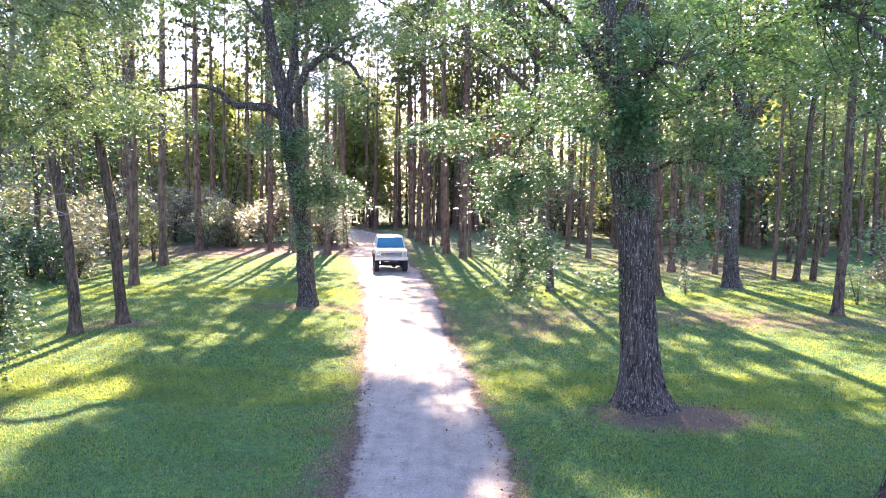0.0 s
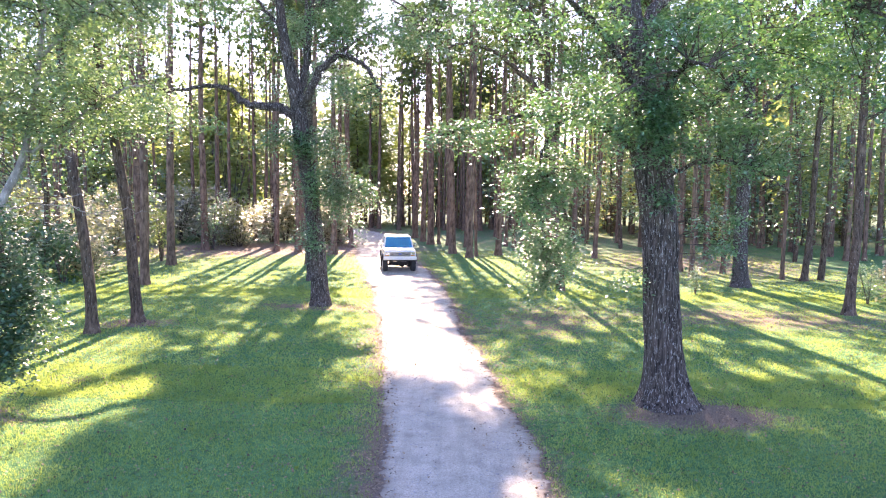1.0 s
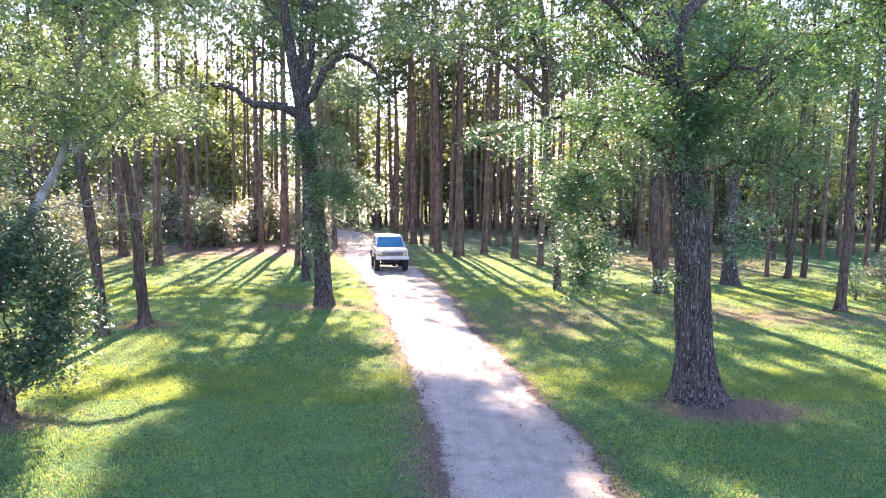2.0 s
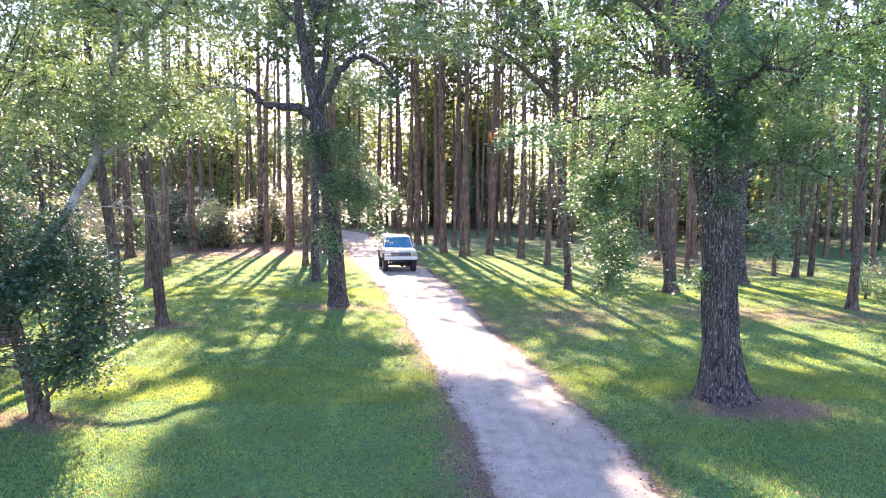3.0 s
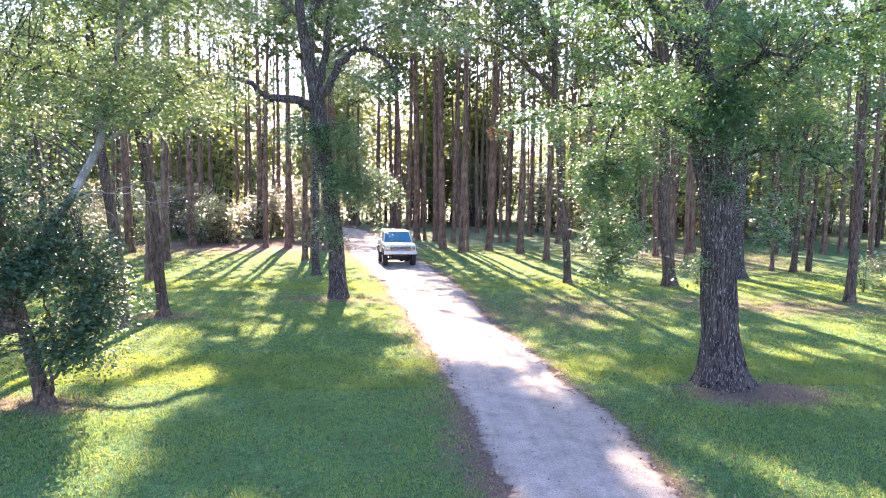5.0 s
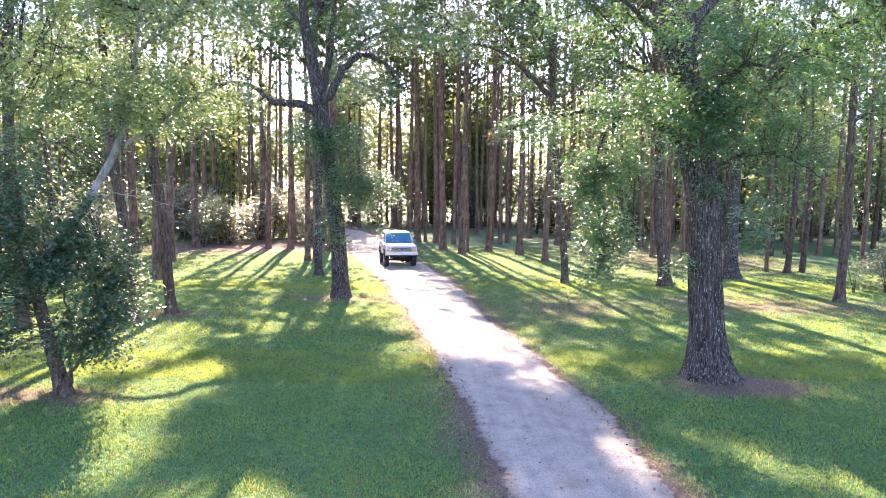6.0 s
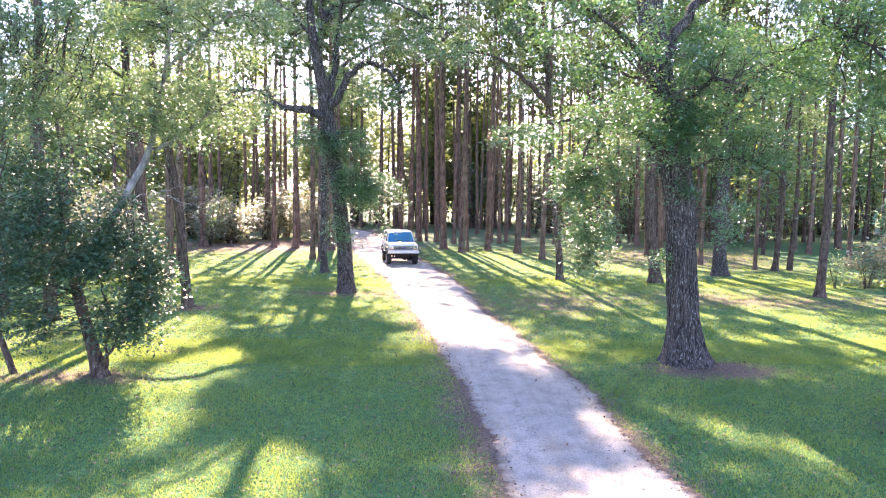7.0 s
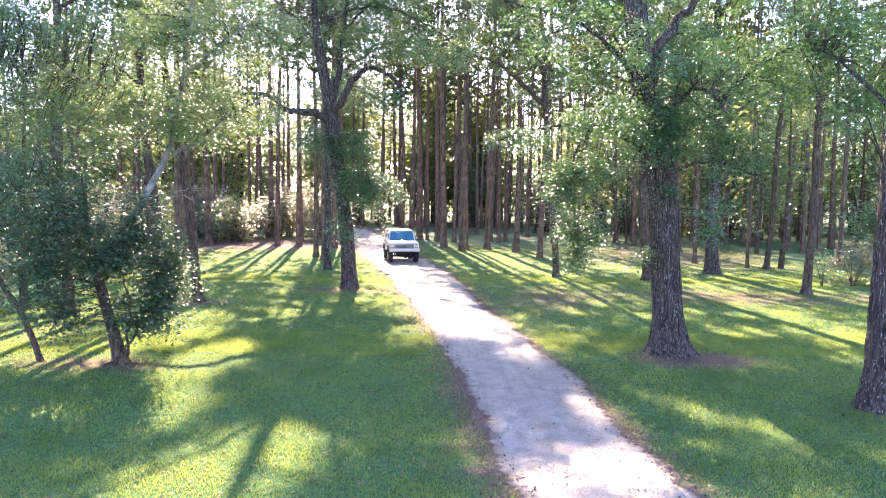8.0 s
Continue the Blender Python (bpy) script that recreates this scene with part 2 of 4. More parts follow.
def leaf_blades(C, size, g, droop=0.22, wide=0.5, full=False, flat=0.68):
    """Leaves at C: folded blades that point every way, rather down than up; full: with a rounder outline."""
    n = len(C)
    s = (size * g.uniform(0.6, 1.25, n))[:, None]
    d = g.normal(size=(n, 3))
    d[:, 2] = d[:, 2] * 0.42 - droop
    d = unit(d)
    up = g.normal(size=(n, 3)) * (1 - flat)
    up[:, 2] += flat * 1.4
    side = unit(np.cross(d, up))
    nor = np.cross(side, d)
    w = s * wide / 2
    fold = nor * s * g.uniform(0.02, 0.10, n)[:, None]
    if not full:
        V = np.stack([C, C + d * s * 0.48 + side * w + fold, C + d * s, C + d * s * 0.48 - side * w + fold], 1)
        F = np.array([[0, 1, 2], [0, 2, 3]])
    else:
        V = np.stack([C, C + d * s * 0.28 + side * w * 0.85 + fold, C + d * s * 0.68 + side * w * 0.9 + fold, C + d * s - fold,
                      C + d * s * 0.68 - side * w * 0.9 + fold, C + d * s * 0.28 - side * w * 0.85 + fold], 1)
        F = np.array([[0, 1, 5], [1, 2, 4], [1, 4, 5], [2, 3, 4]])
    k = V.shape[1]
    return V.reshape(-1, 3), (F[None] + (np.arange(n) * k)[:, None, None]).reshape(-1, 3)


def blob_points(blobs, g):
    """Cluster centres, crowded towards the outside of uneven ellipsoids (x, y, z, rx, ry, rz, count)."""
    out = []
    for x, y, z, rx, ry, rz, n in blobs:
        u = unit(g.normal(size=(n, 3)))
        r = g.uniform(0.15, 1.0, n) ** 0.55 * g.uniform(0.85, 1.15, n)
        out.append(np.array([x, y, z]) + u * r[:, None] * np.array([rx, ry, rz]))
    return np.vstack(out)


# ground patches to be sunlit (x, y, radius); crowns are carved open towards the sun
GAPS = [(-5.6, 7.0, 1.1), (-6.3, 6.1, 1.0), (-5.2, 8.0, 0.7), (-4.4, 8.1, 0.35), (-7.4, 9.4, 0.3),
        (-10.8, 18.9, 1.3), (-10.2, 20.3, 1.1), (-9.7, 17.6, 0.9), (-11.0, 16.1, 0.8), (-8.2, 14.4, 0.8), (-7.6, 15.1, 0.7), (-8.4, 12.6, 0.5), (-8.0, 11.3, 0.5), (-7.3, 10.5, 0.4), (-10.7, 13.6, 0.5),
        (-7.4, 21.4, 0.5), (-6.3, 21.7, 0.45), (-3.4, 21.3, 0.5), (-2.7, 23.0, 0.5), (-4.0, 31.0, 0.8),
        (3.1, 9.6, 0.35), (3.8, 8.3, 0.5), (2.2, 10.8, 0.25),
        (7.5, 17.8, 0.35), (8.6, 18.4, 0.4), (10.2, 18.6, 0.4), (11.6, 18.4, 0.5), (11.0, 21.0, 0.5), (9.5, 21.7, 0.4), (8.2, 22.8, 0.4), (5.8, 21.6, 0.3), (4.9, 24.6, 0.4), (3.3, 22.8, 0.4),
        (0.3, 14.5, 0.45), (0.75, 9.5, 0.4), (0.4, 6.6, 0.5), (-0.8, 6.2, 0.35), (-0.5, 21.8, 0.35), (-0.9, 26.0, 0.4)]


# boughs to be sunlit (x, y, z, radius); foliage sunward of them is carved away
LIT_BOUGHS = [(2.2, 14.6, 6.3, 1.0), (1.3, 14.7, 4.9, 0.9), (1.6, 14.7, 3.5, 0.7), (-7.2, 13.5, 6.4, 1.5), (-9.8, 13.4, 6.6, 1.2), (5.8, 14.0, 7.6, 0.9), (3.6, 12.8, 6.0, 0.8), (4.9, 13.5, 7.0, 0.7), (1.4, 13.2, 8.2, 0.8), (-5.6, 13.4, 6.4, 0.8), (-8.8, 13.4, 2.4, 0.8), (3.35, 14.3, 3.3, 0.6)]


def sunlit_gaps(C):
    """Which sprays stay: those on the sun's line to a patch in GAPS or to LIT_BOUGHS are cut, to light lawn, drive and
    boughs.
    """
    d = np.array(sun_from)
    keep = np.ones(len(C), dtype=bool)
    for gx_, gy_, r in GAPS:
        v = C - np.array([gx_, gy_, 0.0])
        keep &= np.linalg.norm(v - np.outer(v @ d, d), axis=1) > r + 0.15
    for bx_, by_, bz_, r in LIT_BOUGHS:
        v = C - np.array([bx_, by_, bz_])
        keep &= (np.linalg.norm(v - np.outer(v @ d, d), axis=1) > r) | (v @ d < 2.2)
    return keep


def sprays(C, k, radius, g, flat=0.55):
    off = g.normal(size=(len(C), k, 3)) * radius * np.array([1, 1, flat]) * g.uniform(0.6, 1.2, (len(C), 1, 1))
    off[..., 2] -= 0.25 * (off[..., 0] ** 2 + off[..., 1] ** 2) / max(radius, 0.01)
    return (C[:, None] + off).reshape(-1, 3)


def twigs_to(C, skeleton, g, thick=0.012, share=1.0):
    """Thin bent twigs from the nearest limb to each cluster."""
    made = []
    S = np.vstack(skeleton)
    for c in C[g.uniform(size=len(C)) < share]:
        i = np.argmin(((S - c) ** 2).sum(1) + 0.6 * np.maximum(0, S[:, 2] - c[2]) ** 2)
        a = S[i]
        L = np.linalg.norm(c - a)
        if L < 0.15 or L > 3.4:
            continue
        m = (a + c) / 2 + g.normal(size=3) * 0.09 * L + np.array([0, 0, 0.12 * L])
        made.append(tube(curve_points([a, m, c], 5), np.linspace(thick * (0.7 + 0.5 * L), thick * 0.35, 5), 3))
    return made


def broadleaf(name, label, trunk, radii, limbs, blobs, bark_m, leaf_m, seed, leaf_size=0.09, per=30, spread=0.32, segs=20, rings=50,
              ridge=0.04, full=False, flare=1.5, group="", wide=0.5, twig_share=1.0, clump=1.0):
    """A broad-leaved tree: a trunk along a curve, limbs, twigs and a crown of leaves in sprays. Places are in the world."""
    g = np.random.default_rng(seed)
    base = np.array(trunk[0], float)
    ob = new(name)
    ob.location = base
    tagged(ob, label, "tree", group)
    P = curve_points(trunk, rings)
    R = np.interp(np.linspace(0, len(radii) - 1, rings), np.arange(len(radii)), radii)
    h = np.maximum(0, P[:, 2] - base[2])
    R = R * (1 + (flare - 1) * np.exp(-h / (0.9 * radii[0])))
    P[0, 2] -= 0.12
    V, F = tube(P - base, R, segs, ridge, seed, 0.05)
    piece("trunk", mesh_of("trunk", V, F, bark_m, True), ob)
    skeleton = [P[rings // 4:]]
    for pts, r0, r1 in limbs:
        Q = curve_points(pts, 6 * len(pts))
        Q[1:-1] += g.normal(size=(len(Q) - 2, 3)) * 0.03
        skeleton.append(Q)
        V, F = tube(Q - base, np.linspace(r0, r1, len(Q)), 10, 0.03, seed + 1, 0.08)
        piece("limb", mesh_of("limb", V, F, bark_m, True), ob)
    C = blob_points([(*b[:6], max(3, int(b[6] * clump))) for b in blobs], g)
    C = C[sunlit_gaps(C)]
    tw = twigs_to(C, skeleton, g, share=twig_share)
    if tw:
        V, F = joined(tw)
        tagged(piece("branchwork", mesh_of("branchwork", V - base, F, twig_bark), ob), kind="stuff")
    L = sprays(C, per, spread, g)
    V, F = leaf_blades(L, leaf_size, g, full=full, wide=wide)
    piece("crown", mesh_of("crown", V - base, F, leaf_m), ob)
    return ob


# ---- ground and road ----
ROAD = [(-25, 0.7), (-5, 0.4), (5.7, 0.17), (8, -0.08), (13, -0.32), (17, -0.6), (22, -1.2), (30, -2.0), (36, -2.75), (42, -3.6),
        (50, -5.0), (60, -6.2), (70, -8.0), (80, -9.8), (92, -14), (105, -22), (125, -38)]


def road_x(y):
    return np.interp(y, [p[0] for p in ROAD], [p[1] for p in ROAD])


def road_half(y):
    return np.interp(y, [-25, 10, 18, 25, 40, 60, 125], [1.42, 1.36, 1.36, 1.5, 1.9, 2.1, 2.1])


def rise(x, y):
    """Height of the ground: nearly level, with slow swells."""
    fade = np.exp(-((np.abs(x) / 70) ** 4 + (np.abs(y - 30) / 90) ** 4))
    return fade * 0.030 * (np.sin(x * 0.43 + 1.2 * np.sin(y * 0.21)) + np.sin(y * 0.37 + 0.8 * np.sin(x * 0.33) + 2))


def litter_at(x, y):
    """How much the ground is covered with fallen leaves and needles (0 to 1)."""
    def spot(cx, cy, rx, ry, a):
        return a * np.exp(-(((x - cx) / rx) ** 2 + ((y - cy) / ry) ** 2))
    d = np.abs(x - road_x(y)) - road_half(y)
    v = 0.56 * np.exp(-np.maximum(d, 0) / 0.5)
    v = v + 0.18 * np.exp(-np.maximum(-(x - road_x(y)) - 1.6, 0) / 1.5) * (x < road_x(y)) * (y < 24)
    for s in ((4.8, 14.3, 1.6, 1.0, 1.2), (7.3, 10.0, 1.1, 0.9, 0.6), (3.0, 25.5, 2.6, 5.0, 0.44), (-11.4, 24.3, 1.3, 0.8, 0.8),
              (-10.8, 13.6, 2.4, 0.8, 0.7), (-6.0, 28.4, 2.6, 1.2, 0.7), (-14.5, 19.0, 3.5, 5.0, 0.3), (10.5, 27.0, 5.0, 3.0, 0.5),
              (-14, 57, 9, 6, 0.9), (-24, 45, 9, 12, 0.35), (20, 26, 6, 2.5, 0.5), (6, 44, 9, 12, 0.2), (18, 48, 8, 12, 0.5), (-9.4, 16.4, 0.7, 0.4, 0.45)):
        v = v + spot(*s)
    v = v + 0.36 * np.clip((y - 44) / 28, 0, 1)
    return np.clip(v, 0, 1)


def graded(lo, a, b, hi, step, far):
    inner = np.arange(a, b + step / 2, step)
    left = a - np.geomspace(step, a - lo, far)
    right = b + np.geomspace(step, hi - b, far)
    return np.concatenate([left[::-1], inner, right])


def with_litter(me, X, Y, extra=0.0):
    att = me.attributes.new("litter", "FLOAT", "POINT")
    att.data.foreach_set("value", np.clip(litter_at(X, Y) + extra, 0, 1).astype(np.float32))


gx, gy = graded(-1500, -24, 24, 1500, 0.4, 24), graded(-1500, 0, 60, 1500, 0.4, 26)
GX, GY = np.meshgrid(gx, gy, indexing="ij")
GZ = rise(GX, GY)
ny = len(gy)
ii, jj = np.meshgrid(np.arange(len(gx) - 1), np.arange(ny - 1), indexing="ij")
GF = np.stack([ii * ny + jj, (ii + 1) * ny + jj, (ii + 1) * ny + jj + 1, ii * ny + jj + 1], -1).reshape(-1, 4)
gm = mesh_of("ground", np.stack([GX, GY, GZ], -1).reshape(-1, 3), GF, lawn, True)
with_litter(gm, GX.ravel(), GY.ravel())
tagged(new("ground", gm), "mown green lawn strewn with fallen leaves under tall trees", "lawn", kind="structure")

ry = np.concatenate([np.arange(-25, 45, 0.07), np.arange(45, 125, 0.3)])
across = np.array([-1, -0.94, -0.85, -0.7, -0.5, -0.3, -0.1, 0.1, 0.3, 0.5, 0.7, 0.85, 0.94, 1])
rag = np.zeros((2, len(ry)))
for e in (0, 1):
    for f, a in ((0.6, 0.10), (1.4, 0.06), (3.7, 0.04), (9.3, 0.03), (23.0, 0.035), (41.0, 0.03)):
        rag[e] += a * np.sin(ry * f + rng.uniform(0, 6) + 1.3 * np.sin(ry * f * 0.37 + rng.uniform(0, 6)))
half = road_half(ry)
RX = np.where(across[None] < 0, across[None] * (half + rag[0])[:, None], across[None] * (half + rag[1])[:, None]) + road_x(ry)[:, None]
RY = np.repeat(ry[:, None], len(across), 1)
crown_of_road = 0.012 + 0.018 * (1 - np.abs(across)) + 0.012 * np.cos(across * 9) * (np.abs(across) < 0.8)
RZ = rise(RX, RY) + np.where(np.abs(across) == 1, 0.004, crown_of_road)[None]
na = len(across)
ii, jj = np.meshgrid(np.arange(len(ry) - 1), np.arange(na - 1), indexing="ij")
RF = np.stack([ii * na + jj, ii * na + jj + 1, (ii + 1) * na + jj + 1, (ii + 1) * na + jj], -1).reshape(-1, 4)
rm = mesh_of("road", np.stack([RX, RY, RZ], -1).reshape(-1, 3), RF, gravel, True)
att = rm.attributes.new("litter", "FLOAT", "POINT")
att.data.foreach_set("value", np.repeat(np.interp(np.abs(across), [0, 0.72, 0.94, 1], [0.0, 0.08, 0.42, 0.75])[None], len(ry), 0).ravel().astype(np.float32))
tagged(new("road", rm), "pale grey gravel drive with ragged leafy edges", "gravel road", kind="structure")


# ---- the two great oaks ----
def z0(x, y):
    return float(rise(np.array(x), np.array(y)))


broadleaf("oak_tree", "great oak with dark furrowed lichen-flecked bark and hanging leafy boughs", 
          [(4.30, 14.95, 0), (4.22, 14.95, 1.2), (4.12, 14.93, 2.5), (4.02, 14.9, 4.0), (3.80, 14.9, 5.4), (3.2, 14.9, 8.2), (3.0, 15.1, 11), (3.2, 15.4, 14)],
          [0.435, 0.385, 0.36, 0.37, 0.40, 0.33, 0.22, 0.08],
          [([(3.78, 14.9, 5.3), (3.0, 14.8, 5.95), (1.9, 14.7, 6.25), (0.5, 14.7, 6.15), (-0.9, 14.7, 5.75)], 0.13, 0.02),
           ([(1.9, 14.7, 6.2), (1.5, 14.7, 5.5), (1.4, 14.7, 4.5), (1.65, 14.7, 3.0)], 0.05, 0.012),
           ([(3.7, 14.9, 5.9), (4.8, 14.5, 6.5), (5.7, 14.2, 7.5), (6.9, 14.0, 8.2), (8.2, 13.8, 8.3)], 0.17, 0.03),
           ([(3.5, 14.8, 6.6), (2.4, 14.0, 7.9), (1.2, 13.4, 8.6), (-0.6, 13.0, 9.0)], 0.085, 0.02),
           ([(3.3, 14.9, 7.6), (4.4, 15.4, 9.3), (6.0, 15.8, 10.6), (7.6, 16, 11.2)], 0.16, 0.03),
           ([(3.1, 15.0, 9.4), (1.6, 15.6, 11.0), (0.0, 16.2, 12.2)], 0.13, 0.03),
           ([(3.7, 14.7, 5.6), (3.6, 13.8, 6.4), (3.7, 12.6, 6.9), (3.9, 11.6, 6.7)], 0.09, 0.02),
           ([(3.9, 14.7, 4.9), (4.7, 14.2, 5.3), (5.5, 13.9, 5.2), (6.2, 13.7, 4.7)], 0.05, 0.015)],
          [(2.2, 14.5, 6.3, 1.8, 1.1, 0.8, 70), (-0.1, 14.7, 5.85, 1.1, 0.7, 0.4, 32), (1.25, 14.7, 4.8, 0.75, 0.6, 0.8, 60), (2.0, 14.7, 5.2, 0.8, 0.7, 0.5, 20), (1.75, 14.7, 2.8, 0.45, 0.4, 0.4, 24),
           (1.55, 14.7, 3.6, 0.65, 0.5, 0.6, 48), (3.2, 13.1, 5.9, 1.7, 1.0, 0.8, 40), (4.0, 13.6, 6.2, 1.4, 0.7, 0.9, 56), (4.8, 13.6, 7.4, 2.1, 1.2, 1.1, 56), (1.6, 13.2, 8.3, 2.3, 1.5, 1.1, 56),
           (6.5, 14.0, 7.9, 1.9, 1.2, 1.0, 70), (5.4, 14.0, 5.6, 1.0, 0.8, 0.8, 44), (5.3, 15.0, 4.0, 0.6, 0.6, 0.7, 18), (3.8, 12.2, 7.2, 1.6, 1.0, 0.8, 34),
           (3.42, 14.3, 3.2, 0.45, 0.28, 0.46, 60), (3.65, 14.4, 4.5, 0.5, 0.25, 0.5, 7), (3.5, 15.2, 11.8, 4.6, 3.6, 2.2, 80), (6.6, 15.8, 10.8, 2.2, 2.0, 1.3, 45), (-0.2, 15.5, 11.4, 2.2, 2.0, 1.4, 40)],
          oak_bark, oak_leaf, 11, 0.088, 108, 0.20, 96, 150, 0.055, False, 1.7, wide=0.62, clump=0.72)

broadleaf("oak_tree", "tall oak with a long crooked side limb and leafy trunk sprouts",
          [(-5.75, 28.8, 0), (-5.85, 28.8, 2.0), (-6.1, 28.7, 4.5), (-6.42, 28.5, 6.8), (-6.65, 28.4, 8.6), (-7.15, 28.3, 11.2), (-7.4, 28.5, 14.5), (-7.3, 28.7, 18)],
          [0.345, 0.315, 0.30, 0.32, 0.28, 0.18, 0.08, 0.04],
          [([(-6.55, 28.4, 7.6), (-7.3, 28.2, 7.95), (-8.05, 28.0, 8.0), (-8.6, 28.0, 8.1), (-8.95, 28.0, 8.5), (-9.6, 27.9, 8.72), (-10.75, 27.8, 8.6), (-11.8, 27.6, 8.5)], 0.19, 0.05),
           ([(-6.55, 28.4, 7.9), (-6.05, 28.1, 8.5), (-5.6, 28.0, 9.3), (-4.9, 28.0, 9.95), (-4.25, 27.9, 9.75), (-3.6, 27.8, 9.3), (-3.25, 27.8, 8.5)], 0.20, 0.05),
           ([(-6.6, 28.4, 8.2), (-6.25, 28.6, 9.6), (-6.1, 28.6, 11.4), (-5.7, 28.6, 14.2), (-5.4, 28.4, 17)], 0.18, 0.03),
           ([(-7.1, 28.3, 11), (-8.5, 27.6, 12.4), (-10.2, 27, 13.2)], 0.08, 0.02),
           ([(-6.1, 28.6, 11.6), (-4.6, 27.8, 12.8), (-2.8, 27.2, 13.2)], 0.07, 0.02),
           ([(-5.9, 28.6, 12.6), (-4.2, 27.2, 12.4), (-2.4, 25.8, 11.4), (-0.9, 25.0, 10.2)], 0.07, 0.015),
           ([(-5.5, 28.4, 15.0), (-4.2, 27.8, 15.8), (-2.6, 27.2, 15.6)], 0.05, 0.015),
           ([(-6.05, 28.6, 4.4), (-5.3, 28.2, 4.9), (-4.4, 27.9, 4.7), (-3.8, 27.8, 4.0)], 0.05, 0.012)],
          [(-5.2, 28.0, 5.0, 1.1, 0.8, 0.9, 90), (-4.3, 27.8, 4.3, 1.0, 0.7, 0.85, 110), (-3.8, 27.7, 3.4, 0.6, 0.5, 0.45, 28), (-5.6, 28.0, 6.6, 1.2, 0.8, 0.6, 50), (-7.3, 28.0, 6.8, 0.9, 0.8, 0.5, 30),
           # the left sprays at z 11 to 12.4 are thickened to shade the near lawn
           (-6.0, 27.9, 2.9, 0.5, 0.4, 0.7, 16), (-9.8, 27.7, 7.3, 1.3, 0.9, 0.5, 30), (-4.0, 27.6, 8.6, 1.2, 1.0, 0.5, 36), (-9.4, 27.4, 11.2, 1.6, 1.4, 0.9, 110), (-8.4, 29.6, 12.4, 1.6, 1.4, 0.9, 100), (-4.6, 27.6, 11.2, 1.8, 1.5, 1.0, 75),
           (-9.5, 27, 13.4, 2.3, 2.0, 1.4, 150), (-3.6, 27.2, 13.2, 2.2, 2.0, 1.3, 130), (-1.6, 25.2, 10.4, 1.5, 1.2, 0.8, 60), (-3.8, 27.4, 15.8, 2.4, 2.0, 1.4, 90), (-6.4, 28.4, 16.5, 4.4, 3.6, 2.6, 400), (-6.9, 27.4, 13.6, 3.0, 2.2, 1.2, 130)],
          oak_bark, oak_leaf, 12, 0.115, 80, 0.34, 48, 110, 0.05, False, 1.4, wide=0.6, clump=0.7)

broadleaf("oak_tree", "dark-barked oak with drooping leafy sprouts beside the lawn",
          [(7.1, 10.1, 0), (7.1, 10.1, 1.5), (7.15, 10.15, 4), (7.3, 10.2, 7), (7.3, 10.4, 12)], [0.37, 0.33, 0.30, 0.25, 0.08],
          [([(7.15, 10.1, 4.6), (7.8, 11.0, 5.0), (8.4, 12, 4.7), (8.8, 12.8, 4.0)], 0.08, 0.015),
           ([(7.2, 10.1, 6.0), (6.6, 11.4, 7.4), (6.2, 12.6, 8.2)], 0.05, 0.015), ([(7.2, 10.2, 6.5), (8.6, 11.3, 8), (10, 12.4, 9)], 0.06, 0.015)],
          [(8.4, 12.0, 3.9, 0.9, 1.2, 0.6, 75), (6.6, 11.8, 8.2, 1.3, 1.2, 0.9, 60), (9.3, 12.0, 8.4, 1.8, 1.5, 1.2, 100), (8.4, 13.2, 7.2, 1.3, 1.0, 1.0, 70), (7.3, 10.4, 11, 3, 3, 2, 70)],
          oak_bark, oak_leaf, 13, 0.10, 50, 0.21, 64, 90, 0.05, False, 1.5, wide=0.62)

# ---- the evergreen and the saplings at the edge of the lawn ----
broadleaf("holly_tree", "leaning dark-stemmed evergreen with dense glossy leaves",
          [(-10.05, 13.65, 0), (-10.3, 13.75, 0.8), (-10.62, 13.9, 1.8), (-10.85, 14.0, 2.6), (-11.0, 14.0, 3.6), (-11.1, 14.0, 4.8)],
          [0.17, 0.145, 0.13, 0.11, 0.07, 0.02],
          [([(-10.0, 13.6, 0.2), (-9.5, 13.5, 1.3), (-9.2, 13.4, 2.6)], 0.045, 0.012), ([(-9.95, 13.65, 0.2), (-9.75, 13.4, 1.4), (-9.9, 13.2, 2.8)], 0.04, 0.012),
           ([(-10.7, 13.9, 2.0), (-9.9, 13.6, 2.7), (-9.1, 13.4, 3.1)], 0.05, 0.012)],
          [(-9.6, 13.4, 3.0, 1.25, 0.9, 0.7, 140), (-10.9, 13.3, 3.2, 1.4, 1.0, 0.9, 140), (-8.75, 13.4, 2.2, 0.6, 0.6, 0.85, 80), (-8.7, 13.35, 1.3, 0.5, 0.4, 0.6, 34), (-11.8, 13.4, 2.3, 1.0, 0.7, 0.9, 70), (-9.4, 13.2, 1.6, 0.7, 0.4, 0.7, 60), (-11.3, 13.2, 1.4, 0.7, 0.4, 0.6, 30), (-10.9, 13.2, 4.3, 0.9, 0.7, 0.6, 34), (-9.5, 13.3, 3.9, 0.7, 0.6, 0.4, 22), (-12.3, 13.4, 3.6, 0.8, 0.7, 0.7, 34)],
          grey_bark, holly_leaf, 14, 0.105, 46, 0.225, 24, 60, 0.02, False, 1.5, wide=0.55, twig_share=0.45)

